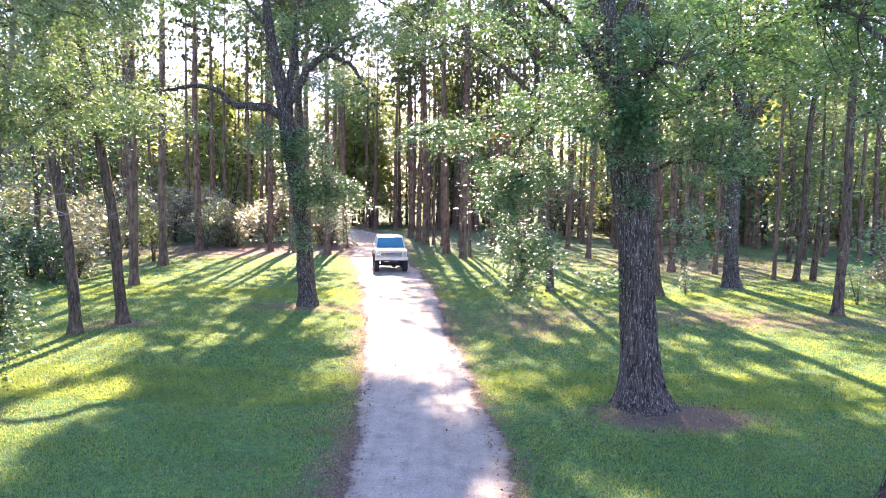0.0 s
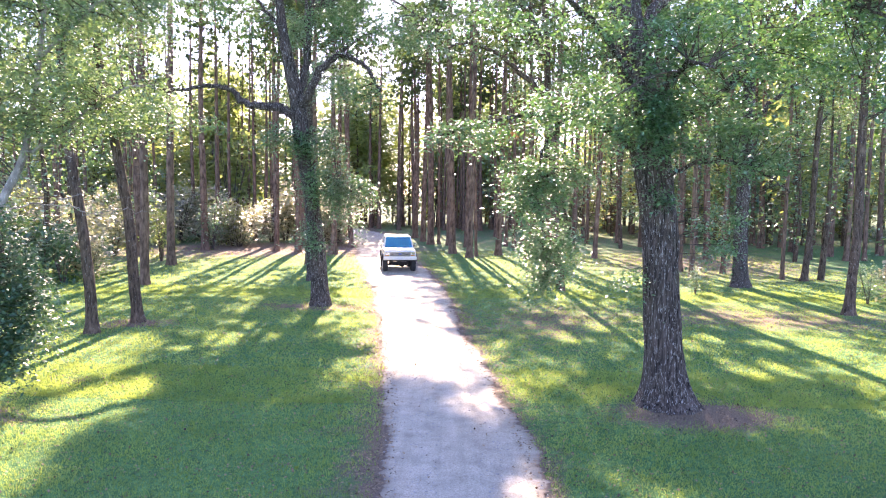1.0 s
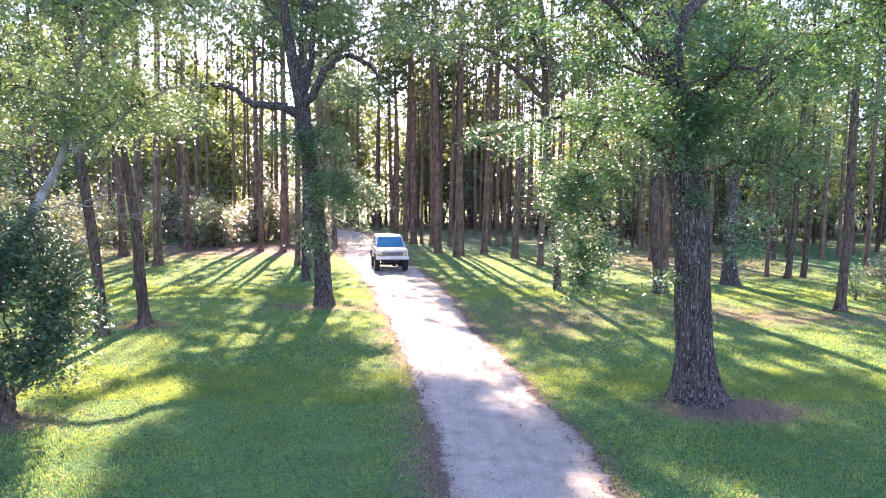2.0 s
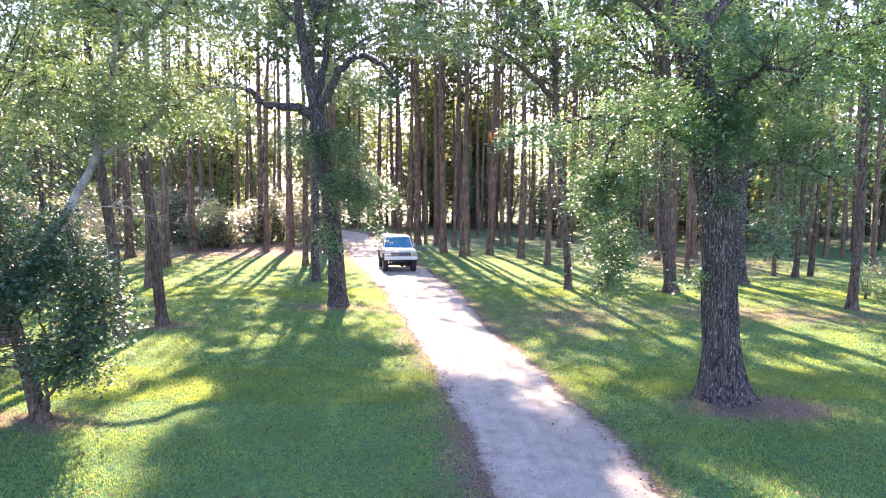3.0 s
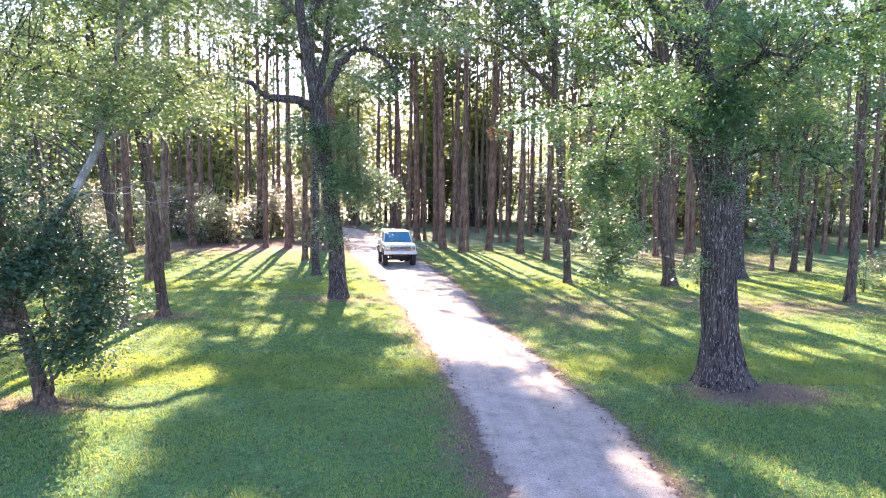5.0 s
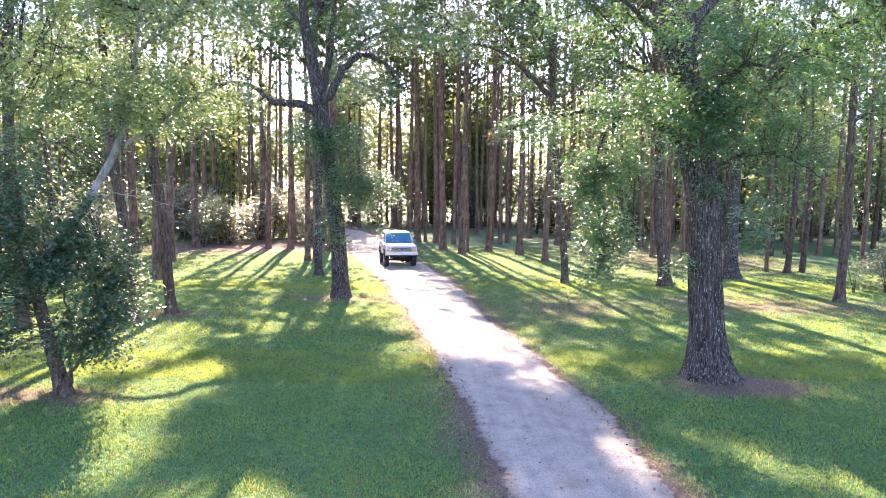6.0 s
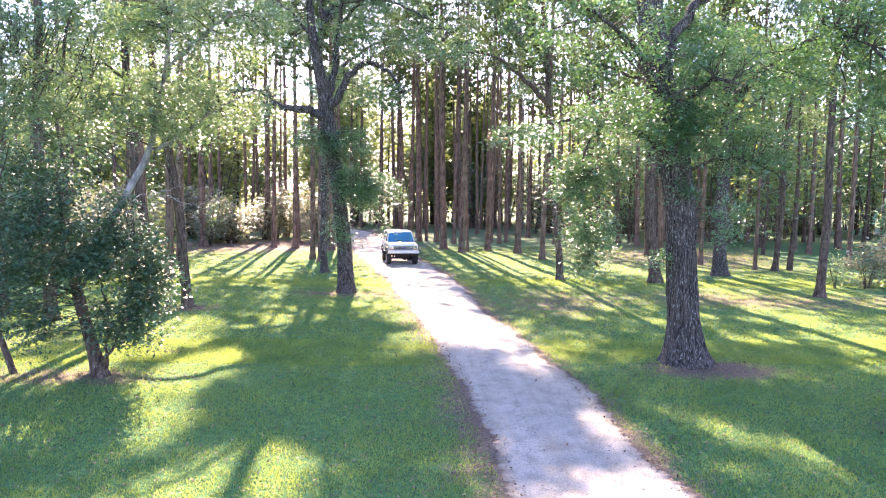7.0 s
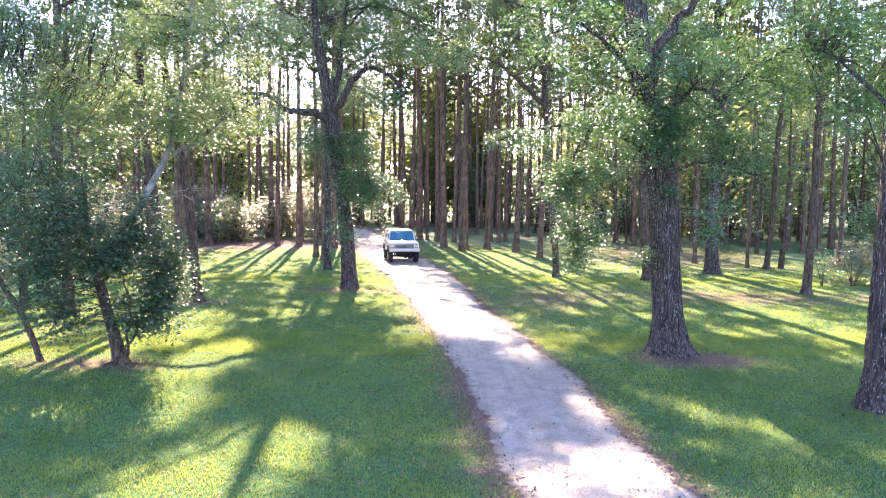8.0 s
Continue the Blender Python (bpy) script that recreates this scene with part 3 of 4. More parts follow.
broadleaf("leaning_tree", "pale smooth-barked tree bent over the lawn with an airy light crown",
          [(-10.3, 13.95, 0), (-10.5, 14.05, 0.9), (-10.75, 14.15, 1.8), (-10.8, 14.15, 2.6), (-10.4, 14.08, 3.15), (-9.85, 14.0, 3.75), (-9.3, 13.95, 4.65), (-8.95, 13.9, 5.3), (-8.6, 13.8, 6.6), (-8.3, 13.7, 8.4), (-8.0, 13.7, 10.5)],
          [0.11, 0.10, 0.095, 0.09, 0.09, 0.085, 0.08, 0.07, 0.055, 0.04, 0.02],
          [([(-8.95, 13.9, 5.3), (-8.3, 13.7, 5.55), (-7.6, 13.5, 6.0), (-6.8, 13.4, 6.5), (-6.1, 13.4, 6.6)], 0.05, 0.012),
           ([(-9.9, 14.0, 3.7), (-9.8, 15.0, 4.2), (-9.3, 16.0, 4.25), (-8.2, 16.4, 3.85)], 0.022, 0.005),
           ([(-9.5, 15.7, 4.27), (-9.0, 16.2, 4.5), (-8.1, 16.5, 4.45)], 0.010, 0.003), ([(-9.2, 16.05, 4.22), (-8.8, 16.3, 3.9), (-8.5, 16.5, 3.45)], 0.010, 0.003), ([(-9.75, 15.1, 4.2), (-9.9, 16.0, 4.0), (-9.7, 16.6, 3.6)], 0.010, 0.003), ([(-8.8, 16.2, 4.05), (-8.3, 16.7, 4.15), (-7.8, 17.0, 4.1)], 0.008, 0.003),
           ([(-8.7, 13.8, 6.3), (-9.8, 13.5, 6.7), (-11.2, 13.2, 7.2), (-12.4, 13.0, 7.4)], 0.035, 0.012), ([(-8.5, 13.8, 7.2), (-7.2, 13.6, 8.2), (-6.0, 13.6, 8.9)], 0.04, 0.012)],
          [(-7.75, 13.5, 6.4, 1.8, 1.1, 0.95, 180), (-10.6, 13.4, 6.4, 2.1, 1.2, 1.0, 190), (-8.0, 13.7, 8.2, 2.9, 1.4, 1.0, 220), (-11.9, 13.2, 7.8, 2.2, 1.3, 1.2, 150), (-8.4, 13.8, 10.2, 3, 2, 1.2, 35)],
          pale_bark, light_leaf, 16, 0.085, 80, 0.22, 24, 60, 0.02, False, 1.4, wide=0.58, clump=0.75)

broadleaf("young_oak_tree", "slender grey young oak leaning out of the thicket",
          [(-12.14, 13.85, 0), (-12.4, 13.9, 0.7), (-12.75, 14, 1.4), (-13.3, 14.1, 2.2), (-13.9, 14.2, 4), (-14.2, 14.2, 6.5)], [0.08, 0.075, 0.07, 0.065, 0.05, 0.02],
          [([(-13.6, 14.2, 3.0), (-13.0, 13.8, 4.0), (-12.2, 13.6, 4.6)], 0.03, 0.01)],
          [(-13.6, 14.0, 5.4, 1.4, 1.0, 1.3, 80), (-12.6, 13.7, 4.4, 0.8, 0.7, 0.5, 30)],
          grey_bark, oak_leaf, 15, 0.09, 40, 0.28, 14, 40, 0.02, True, 1.4, twig_share=0.7)

broadleaf("evergreen_tree", "dark dense evergreen behind the lawn's edge",
          [(-17.2, 22.6, 0), (-17.2, 22.5, 2), (-17.0, 22.4, 4.5), (-16.8, 22.3, 8)], [0.15, 0.13, 0.10, 0.03],
          [([(-17.1, 22.4, 3.0), (-16.2, 21.6, 4.0), (-15.2, 20.9, 4.6)], 0.05, 0.012), ([(-17.0, 22.4, 4.4), (-18.2, 21.8, 5.2), (-19.4, 21.4, 5.6)], 0.05, 0.012)],
          [(-16.6, 21.4, 4.6, 1.8, 1.3, 1.7, 170), (-15.0, 20.7, 5.0, 1.2, 0.9, 1.0, 60), (-18.6, 21.6, 4.6, 1.6, 1.3, 1.7, 90), (-17.2, 22.0, 7.6, 1.8, 1.5, 1.3, 80)],
          grey_bark, holly_leaf, 17, 0.12, 40, 0.32, 16, 40, 0.02, False, 1.4, twig_share=0.5)

SIDE = [  # name, label, base x y, lean per metre in x, trunk radius, clear height, crown spread, bark, leaf
    ("sweetgum_tree", "slim grey-barked leaning tree in a ring of fallen needles", -11.42, 24.5, -0.112, 0.20, 6.0, 2.6, grey_bark, light_leaf),
    ("sweetgum_tree", "slim grey-barked leaning tree with a reddish lit foot", -12.05, 22.5, -0.072, 0.19, 6.0, 2.4, grey_bark, light_leaf),
    ("sweetgum_tree", "straight dark grey tree behind the evergreen", -15.15, 21.7, -0.028, 0.21, 7.0, 2.6, grey_bark, oak_leaf),
    ("oak_tree", "stout grey oak with a pale mottled trunk", 9.65, 32.9, -0.07, 0.30, 9.5, 3.8, grey_bark, oak_leaf),
    ("oak_tree", "dark forked oak with a spreading side limb", 14.35, 35.9, -0.01, 0.38, 9.5, 4.2, oak_bark, oak_leaf),
    ("oak_tree", "dark upright oak beside the drive", -7.74, 37.0, -0.01, 0.21, 8.5, 4.4, oak_bark, light_leaf),
    ("sweetgum_tree", "slender leaning tree among the brambles", 15.45, 28.0, 0.03, 0.20, 7.0, 2.6, grey_bark, oak_leaf),
    ("sweetgum_tree", "slender leaning tree on the open lawn", 19.3, 39.5, 0.055, 0.18, 8.0, 2.4, grey_bark, light_leaf),
    ("sweetgum_tree", "thin bent tree with a kinked stem", 4.88, 33.7, -0.085, 0.19, 9.0, 3.6, grey_bark, light_leaf),
]
for i, (nm, lab, x, y, lean, r, clear, spread, bm_, lm_) in enumerate(SIDE):
    many = (120 if i in (3, 4) else 100) if nm == "oak_tree" else 105 if i < 2 else 40 if i == 8 else 60
    g = np.random.default_rng(100 + i)
    H = clear + 12
    tr = [(x + lean * h + 0.12 * math.sin(h * 0.5 + i) * min(1, h / 3), y + 0.1 * math.sin(h * 0.4 + 2 * i) * min(1, h / 3), h) for h in (0, 1.5, 3.5, clear, clear + 3.5, clear + 7, H)]
    lb, bl = [], []
    for k in range(7):
        h = clear + 0.6 + k * 1.5
        a = k * 2.4 + i
        cx, cy = x + lean * h, y
        L = spread * (1 - 0.06 * k) * (0.4 if i == 5 and math.cos(a) < 0 else 1)
        e = (cx + L * math.cos(a), cy + L * math.sin(a), h + 0.9)
        lb.append(([(cx, cy, h), (cx + 0.5 * L * math.cos(a), cy + 0.5 * L * math.sin(a), h + 0.75), e], r * 0.35, 0.015))
        bl.append((e[0] - 0.3 * L * math.cos(a), e[1] - 0.3 * L * math.sin(a), h + 0.7, 0.66 * L, 0.66 * L, 0.85, many))
    if i == 5:
        # boughs and an unseen high crown added to shade the drive and lawn
        lb.append(([(x, y, 10.5), (-5.4, 36.4, 12.2), (-3.4, 35.8, 12.8), (-1.4, 35.4, 12.4)], 0.10, 0.02))
        bl += [(-2.4, 35.6, 12.6, 1.9, 2.3, 1.2, 90), (-0.6, 36.5, 13.6, 1.4, 2.0, 1.0, 55), (-3.2, 36.5, 15.6, 2.0, 2.4, 1.2, 70)]
        bl.append((-6.3, 38.5, 14.2, 1.4, 1.4, 0.9, 100))
        for p in ((-7.0, 40.2, 18.4), (-3.6, 40.4, 18.6), (-6.2, 44.0, 19.8), (-3.0, 44.5, 19.6), (-1.2, 40.6, 18.2), (-8.6, 43.0, 19.4), (-4.6, 46.8, 19.4)):
            lb.append(([(x, y, 12.0 + 0.1 * p[2]), (0.5 * x + 0.5 * p[0], 0.55 * y + 0.45 * p[1], 16.4), (p[0], p[1], p[2] - 0.3)], 0.07, 0.015))
            bl.append((p[0], p[1], p[2], 2.2, 2.4, 0.9, 210))
    if i in (3, 4):     # a few leafy sprays low on the stem
        bl += [(x - 0.8, y - 1.0, 6.6, 1.3, 0.8, 0.7, 22), (x + 1.0, y - 0.9, 7.6, 1.3, 0.8, 0.8, 22)]
    if i == 3:      # high crown towards the drive, added out of view to shade the lawn
        for p in ((6.6, 34.5, 14.4), (8.4, 36.0, 15.6), (5.0, 36.5, 15.8), (11.0, 34.8, 14.6), (7.0, 38.0, 17.0)):
            lb.append(([(x - 0.7, y, 10.0), (0.5 * x + 0.5 * p[0], 0.5 * y + 0.5 * p[1], 12.8), p], 0.08, 0.015))
            bl.append((p[0], p[1], p[2], 2.2, 2.2, 1.0, 130))
    if i == 4:
        lb.append(([(x, y, 7.4), (x + 0.5, y - 0.5, 8.8), (x + 1.5, y - 0.7, 9.8), (x + 2.6, y - 0.8, 10.4)], 0.17, 0.05))
    if i == 8:      # its long bough reaches over the drive; the higher crown is added to shade the lawn
        lb.append(([(x - 0.75, y, 9.0), (2.4, 32.8, 10.4), (0.6, 31.8, 11.2), (-1.2, 31.2, 10.8)], 0.15, 0.03))
        lb.append(([(x - 0.85, y, 10.6), (2.9, 32.6, 12.6), (1.6, 31.4, 13.8)], 0.09, 0.02))
        bl += [(0.6, 31.6, 11.2, 2.0, 1.6, 0.8, 14), (-0.8, 30.8, 10.8, 1.2, 1.2, 0.5, 8), (2.6, 33.0, 12.2, 1.8, 1.6, 1.2, 24), (1.0, 31.4, 13.2, 1.9, 1.6, 1.0, 110), (2.4, 30.6, 14.8, 2.2, 1.6, 1.1, 120), (1.6, 36.2, 15.4, 2.4, 2.0, 1.0, 170), (3.8, 37.4, 16.2, 2.4, 2.0, 1.0, 170), (0.4, 34.0, 16.2, 2.0, 2.0, 1.0, 110)]
        for p in ((1.6, 36.2, 15.4), (3.8, 37.4, 16.2), (0.4, 34.0, 16.2)):
            lb.append(([(x - 0.9, y, 11.5), (0.5 * x + 0.5 * p[0] - 0.4, 0.5 * y + 0.5 * p[1], 14.2), p], 0.08, 0.015))
    bl.append((x + lean * H, y, H - 0.5, spread * 0.8, spread * 0.8, 1.4, 50))
    broadleaf(nm, lab, tr, [r, r * 0.9, r * 0.86, r * 0.8, r * 0.6, r * 0.35, 0.03], lb, bl, bm_, lm_, 200 + i, 0.150, 40, 0.32, 24, 60, 0.04, False, 1.6, wide=0.6, twig_share=0.5, clump=0.66)


# ---- pines ----
def pine_parts(seed, H=26.0, segs=14, rings=40, n=44, per=8):
    """Trunk and branches of a pine as meshes, and the places of its needle tufts. The crown sits high."""
    g = np.random.default_rng(seed)
    z = np.linspace(-0.12, H, rings)
    P = np.stack([0.10 * np.sin(z * 0.22 + seed), 0.10 * np.sin(z * 0.19 + 2 * seed), z], 1)
    P[:, :2] -= P[0, :2]
    R = 0.25 * (1 - 0.80 * np.clip(z / H, 0, 1) ** 1.2) * (1 + 0.5 * np.exp(-np.maximum(z, 0) / 0.28))
    tv, tf = tube(P, R, segs, 0.05 if segs > 10 else 0, seed, 0.04)
    br, tuft = [], []
    for i in range(n):
        f = 0.60 + 0.39 * (i / n) ** 0.9
        zc = f * H
        a = i * 2.399 + g.uniform(-0.5, 0.5)
        L = (3.1 * (1 - (f - 0.60) / 0.46) ** 0.7 + 0.4) * g.uniform(0.6, 1.15)
        c = np.array([np.interp(zc, z, P[:, 0]), np.interp(zc, z, P[:, 1]), zc])
        d = np.array([math.cos(a), math.sin(a), 0])
        e = c + d * L + np.array([0, 0, L * g.uniform(0.0, 0.35)])
        m = (c + e) / 2 + np.array([0, 0, -0.08 * L])
        br.append(tube(curve_points([c, m, e], 4), np.linspace(0.035, 0.008, 4), 3))
        for j in range(per):
            u = g.uniform(0.35, 1.05)
            tuft.append(c * (1 - u) + e * u + g.normal(size=3) * 0.24 * np.array([1, 1, 0.6]))
    for i in range(12 if segs > 10 else 5):      # dead stubs below the crown
        zc = g.uniform(0.16, 0.62) * H
        a = g.uniform(0, 6.28)
        c = np.array([np.interp(zc, z, P[:, 0]), np.interp(zc, z, P[:, 1]), zc])
        e = c + np.array([math.cos(a), math.sin(a), g.uniform(-0.3, 0.2)]) * g.uniform(0.4, 1.5)
        br.append(tube(curve_points([c, (c + e) / 2, e], 4), np.linspace(0.018, 0.005, 4), 3))
    bv, bf = joined(br)
    return mesh_of("trunk", tv, tf, pine_bark, True), mesh_of("branchwork", bv, bf, twig_bark), np.array(tuft)


def pine_crown(T, seed, k=11, wide=0.080):
    """Needle tufts at T: bursts of narrow blades."""
    g = np.random.default_rng(seed)
    d = unit(g.normal(size=(len(T) * k, 3)) + np.array([0, 0, 0.25]))
    C = np.repeat(T, k, 0)
    s = g.uniform(0.20, 0.42, len(C))[:, None]
    side = unit(np.cross(d, g.normal(size=d.shape))) * wide
    V = np.stack([C - side, C + side, C + d * s], 1).reshape(-1, 3)
    return mesh_of("crown", V, np.arange(len(V)).reshape(-1, 3), needle)


NEAR = [pine_parts(s, h) for s, h in ((1, 26.0), (2, 28.0), (3, 25.0), (4, 29.0))]
FAR = []
for s, h in ((5, 25.0), (6, 27.0), (7, 24.0), (8, 28.0)):
    t_, b_, T = pine_parts(s, h, 6, 12, 26, 6)
    FAR.append((t_, b_, pine_crown(T, s, 6, 0.16)))


def put_pine(x, y, dia, label, group, g, lean=0.012, far=False, tall=1.0):
    k = int(g.integers(0, 4))
    s = dia / 0.50
    hs = g.uniform(0.88, 1.08) * tall
    m = Matrix.Translation((x, y, z0(x, y))) @ Euler((g.normal() * lean, g.normal() * lean, g.uniform(0, 6.28))).to_matrix().to_4x4() @ Matrix.Diagonal((s, s, hs, 1))
    ob = tagged(new("pine_tree"), label, "tree", group)
    if far:
        trunk, boughs, crown = FAR[k]
    else:
        trunk, boughs, T = NEAR[k]
        M = np.array(m)
        reach = (1.25 if -10 < x < 4 and 50 < y < 66 else 0.8) / s      # a thin stem carries nearly as wide a crown; those by the drive are widened to shade it
        wide = T * np.array([reach, reach, 1])
        seen = wide @ M[:3, :3].T + M[:3, 3]
        crown = pine_crown(wide[sunlit_gaps(seen)], int(1000 + x * 10 + y))
    ob.matrix_basis = m
    piece("trunk", trunk, ob)
    tagged(piece("branchwork", boughs, ob), kind="stuff")
    piece("crown", crown, ob)
    return ob


PINES = [(-15.35, 34.2, .44), (-18.0, 44.4, .5), (-22.3, 49.8, .58), (-20.0, 56.4, .56), (-21.6, 64.7, .43), (-16.7, 65.8, .54), (-14.2, 56.1, .40), (-12.3, 55.1, .46),
         (-9.5, 45.0, .38), (-8.7, 43.4, .5), (-9.1, 52.8, .44), (-26.6, 47, .36), (-5.25, 93.9, .6), (-4.2, 75.4, .6), (-3.1, 69, .5), (-2.25, 65.1, .6), (-1.5, 65.2, .28),
         (-0.6, 63.7, .46), (-0.27, 55.6, .53), (0.93, 61.8, .36), (0.96, 51.6, .46), (1.5, 53.1, .24), (4.5, 78, .38), (3.24, 54.2, .48), (4.5, 63.3, .32), (5.1, 62, .36),
         (6.0, 64.1, .37), (5.14, 50.8, .50), (9.4, 72.5, .48), (6.07, 45.5, .38), (17.4, 60.6, .42), (14.8, 49.8, .38), (28.2, 77.8, .7), (28.8, 52.6, .4), (30.2, 52.7, .32), (25.8, 42.5, .34),
         (-8.9, 60.5, .42), (-10.9, 66.5, .5), (-11.4, 75, .5), (-7.0, 90, .5), (-13.0, 61, .45), (28.8, 61.2, .38), (10.2, 52.3, .36), (10.3, 62.4, .4), (13.57, 41, .28), (16.0, 42.7, .27), (13.8, 44.1, .42), (18.5, 52.4, .5), (18.35, 40.1, .22)]
g = np.random.default_rng(42)
for x, y, d in PINES:
    tree = put_pine(x, y, d, "tall straight pine with a bare reddish-brown trunk" if d < 0.45 else "stout tall pine with plated brown bark", "pines of the grove", g, tall=0.72 if (x, y) in ((-8.7, 43.4), (-9.5, 45.0)) else 1.0)
    if (x, y) == (3.24, 54.2):      # a dead bough with rusty needles
        q = np.random.default_rng(9)
        E_ = [curve_points([(0, 0, 8.7), (sx * 0.9, -0.3, 8.85), (sx * 2.3, -0.5, 8.6)], 8) for sx in (-1, 0.8)]
        bv, bf = joined([tube(e, np.linspace(0.04, 0.012, 8), 5) for e in E_])
        bough = piece("dead_bough", mesh_of("dead_bough", bv, bf, twig_bark), tree, "dead bough with rusty needles")
        C = np.vstack([e[np.repeat(np.arange(2, 8), 50)] for e in E_]) + q.normal(size=(600, 3)) * np.array([0.16, 0.16, 0.10])
        dv = unit(q.normal(size=(600, 3)) - np.array([0, 0, 0.5]))
        sv = unit(np.cross(dv, q.normal(size=dv.shape))) * 0.025
        NV = np.stack([C - sv, C + sv, C + dv * 0.3], 1).reshape(-1, 3)
        piece("needle_tufts", mesh_of("needle_tufts", NV, np.arange(len(NV)).reshape(-1, 3), dead_needle), bough)
placed = [(x, y) for x, y, d in PINES]
for x_lo, x_hi, y_lo, y_hi, n, gap in ((-12, 4, 86, 102, 14, 2.0), (-3, 30, 64, 100, 66, 2.2), (-2, 16, 56, 80, 24, 1.6), (18, 62, 46, 100, 46, 3.0), (-60, -11, 66, 90, 34, 3.2), (-48, -27, 30, 66, 16, 3.5), (9, 30, 56, 76, 16, 2.2)):
    tries = 0
    while n and tries < 4000:
        tries += 1
        x, y = g.uniform(x_lo, x_hi), g.uniform(y_lo, y_hi)
        if abs(x - float(road_x(y))) < 4 or any((x - a) ** 2 + (y - b) ** 2 < gap * gap for a, b in placed):
            continue
        b = math.atan2(x + 2.0, y + 1.0)
        if y < 90 and sum(abs(math.atan2(a + 2.0, c + 1.0) - b) < 0.0075 for a, c in placed) > 0:
            continue
        placed.append((x, y))
        n -= 1
        put_pine(x, y, g.uniform(0.3, 0.55), "tall straight pine with a bare reddish-brown trunk", "pines of the grove", g, far=True)


# ---- shrubs and understorey ----
def shrub_meshes(seed, leaf_m, n=70, per=8, size=0.29, h=1.0):
    g = np.random.default_rng(seed)
    C = blob_points([(0, 0, 1.5 * h, 1.5, 1.3, 1.25 * h, n), (0.8, 0.3, 2.6 * h, 0.9, 0.9, 0.9 * h, n // 3), (-0.7, -0.3, 2.2 * h, 0.9, 0.9, 0.8 * h, n // 3)], g)
    C = C[C[:, 2] > 0.25]
    st = []
    for i in range(9):
        a, L = g.uniform(0, 6.28), g.uniform(0.4, 1.3)
        st.append(tube(curve_points([(0.1 * math.cos(a), 0.1 * math.sin(a), -0.1), (0.4 * L * math.cos(a), 0.4 * L * math.sin(a), 1.0 * h), (L * math.cos(a), L * math.sin(a), 2.4 * h)], 7), np.linspace(0.035, 0.01, 7), 5))
    sv, sf = joined(st)
    V, F = leaf_blades(sprays(C, per, 0.34, g), size, g, wide=0.55)
    return mesh_of("stem_clump", sv, sf, twig_bark), mesh_of("foliage", V, F, leaf_m)


def shrub_thing(meshes, name="shrub"):
    ob = new(name)
    tagged(piece("stem_clump", meshes[0], ob), kind="stuff")
    piece("foliage", meshes[1], ob)
    return ob


bush = [shrub_thing(shrub_meshes(21, shrub_leaf)), shrub_thing(shrub_meshes(22, shrub_leaf, 80)), shrub_thing(shrub_meshes(23, yellow_leaf, 60, h=1.5)), shrub_thing(shrub_meshes(24, light_leaf, 60, h=1.6)), shrub_thing(shrub_meshes(25, holly_leaf, 80))]
first = [True] * 5
SHRUBS = []
for i in range(34):
    SHRUBS.append((-44 + i * 1.02 + g.uniform(-0.8, 0.8), 66 + 4 * math.sin(i * 0.7) + g.uniform(-2, 2) - 0.25 * max(0, 14 - i), g.uniform(1.0, 1.7), int(g.integers(0, 2))))
for i in range(14):
    SHRUBS.append((g.uniform(-58, -12), g.uniform(74, 98), g.uniform(1.6, 3.0), int(g.integers(2, 4))))
for i in range(22):
    SHRUBS.append((g.uniform(-40, -19), g.uniform(36, 62), g.uniform(0.6, 1.2), int(g.integers(0, 4))))
for i in range(14):
    SHRUBS.append((g.uniform(0, 32), g.uniform(86, 116), g.uniform(1.6, 2.8), int(g.integers(2, 4))))
for i in range(34):
    SHRUBS.append((g.uniform(10, 62), g.uniform(72, 112), g.uniform(1.2, 2.8), int(g.integers(1, 4))))
for x, y, s, k in ((19.2, 30.5, 0.7, 1), (21.2, 31.5, 1.0, 1), (24, 33, 1.2, 3), (17.6, 30.4, 0.4, 3), (22.6, 29.5, 0.8, 0), (-18, 22, 0.6, 0), (-19.5, 17.5, 0.8, 1), (-21, 26, 0.9, 0), (-3, 100, 2.2, 3), (2, 112, 2.4, 2), (-8.5, 106, 2.2, 1), (11.2, 33.4, 0.3, 3), (-19.8, 35.0, 0.8, 4), (-21.8, 36.5, 1.1, 4), (-24.2, 38.0, 1.2, 4), (-22.8, 33.5, 1.0, 4), (-26.2, 35.5, 1.3, 4), (-20.8, 39.5, 0.9, 4)):
    SHRUBS.append((x, y, s, k))
SHRUB_LABELS = ("dense glossy shrub at the edge of the wood", "tall leafy shrub under the trees", "sunlit yellow-green thicket behind the pines", "light green sapling thicket under the pines", "dark evergreen shrub at the edge of the lawn")
for x, y, s, k in SHRUBS:
    if abs(x - float(road_x(y))) < 3.5:
        continue
    m = Matrix.Translation((x, y, z0(x, y))) @ Matrix.Rotation(g.uniform(0, 6.28), 4, "Z") @ Matrix.Diagonal((s, s, s * g.uniform(0.85, 1.2), 1))
    if first[k]:
        first[k] = False
        ob = bush[k]
    else:
        ob = copy_thing(bush[k], Matrix.Identity(4))
    ob.matrix_basis = m
    tagged(ob, SHRUB_LABELS[k], "shrub", "shrubs of the woodland edge")



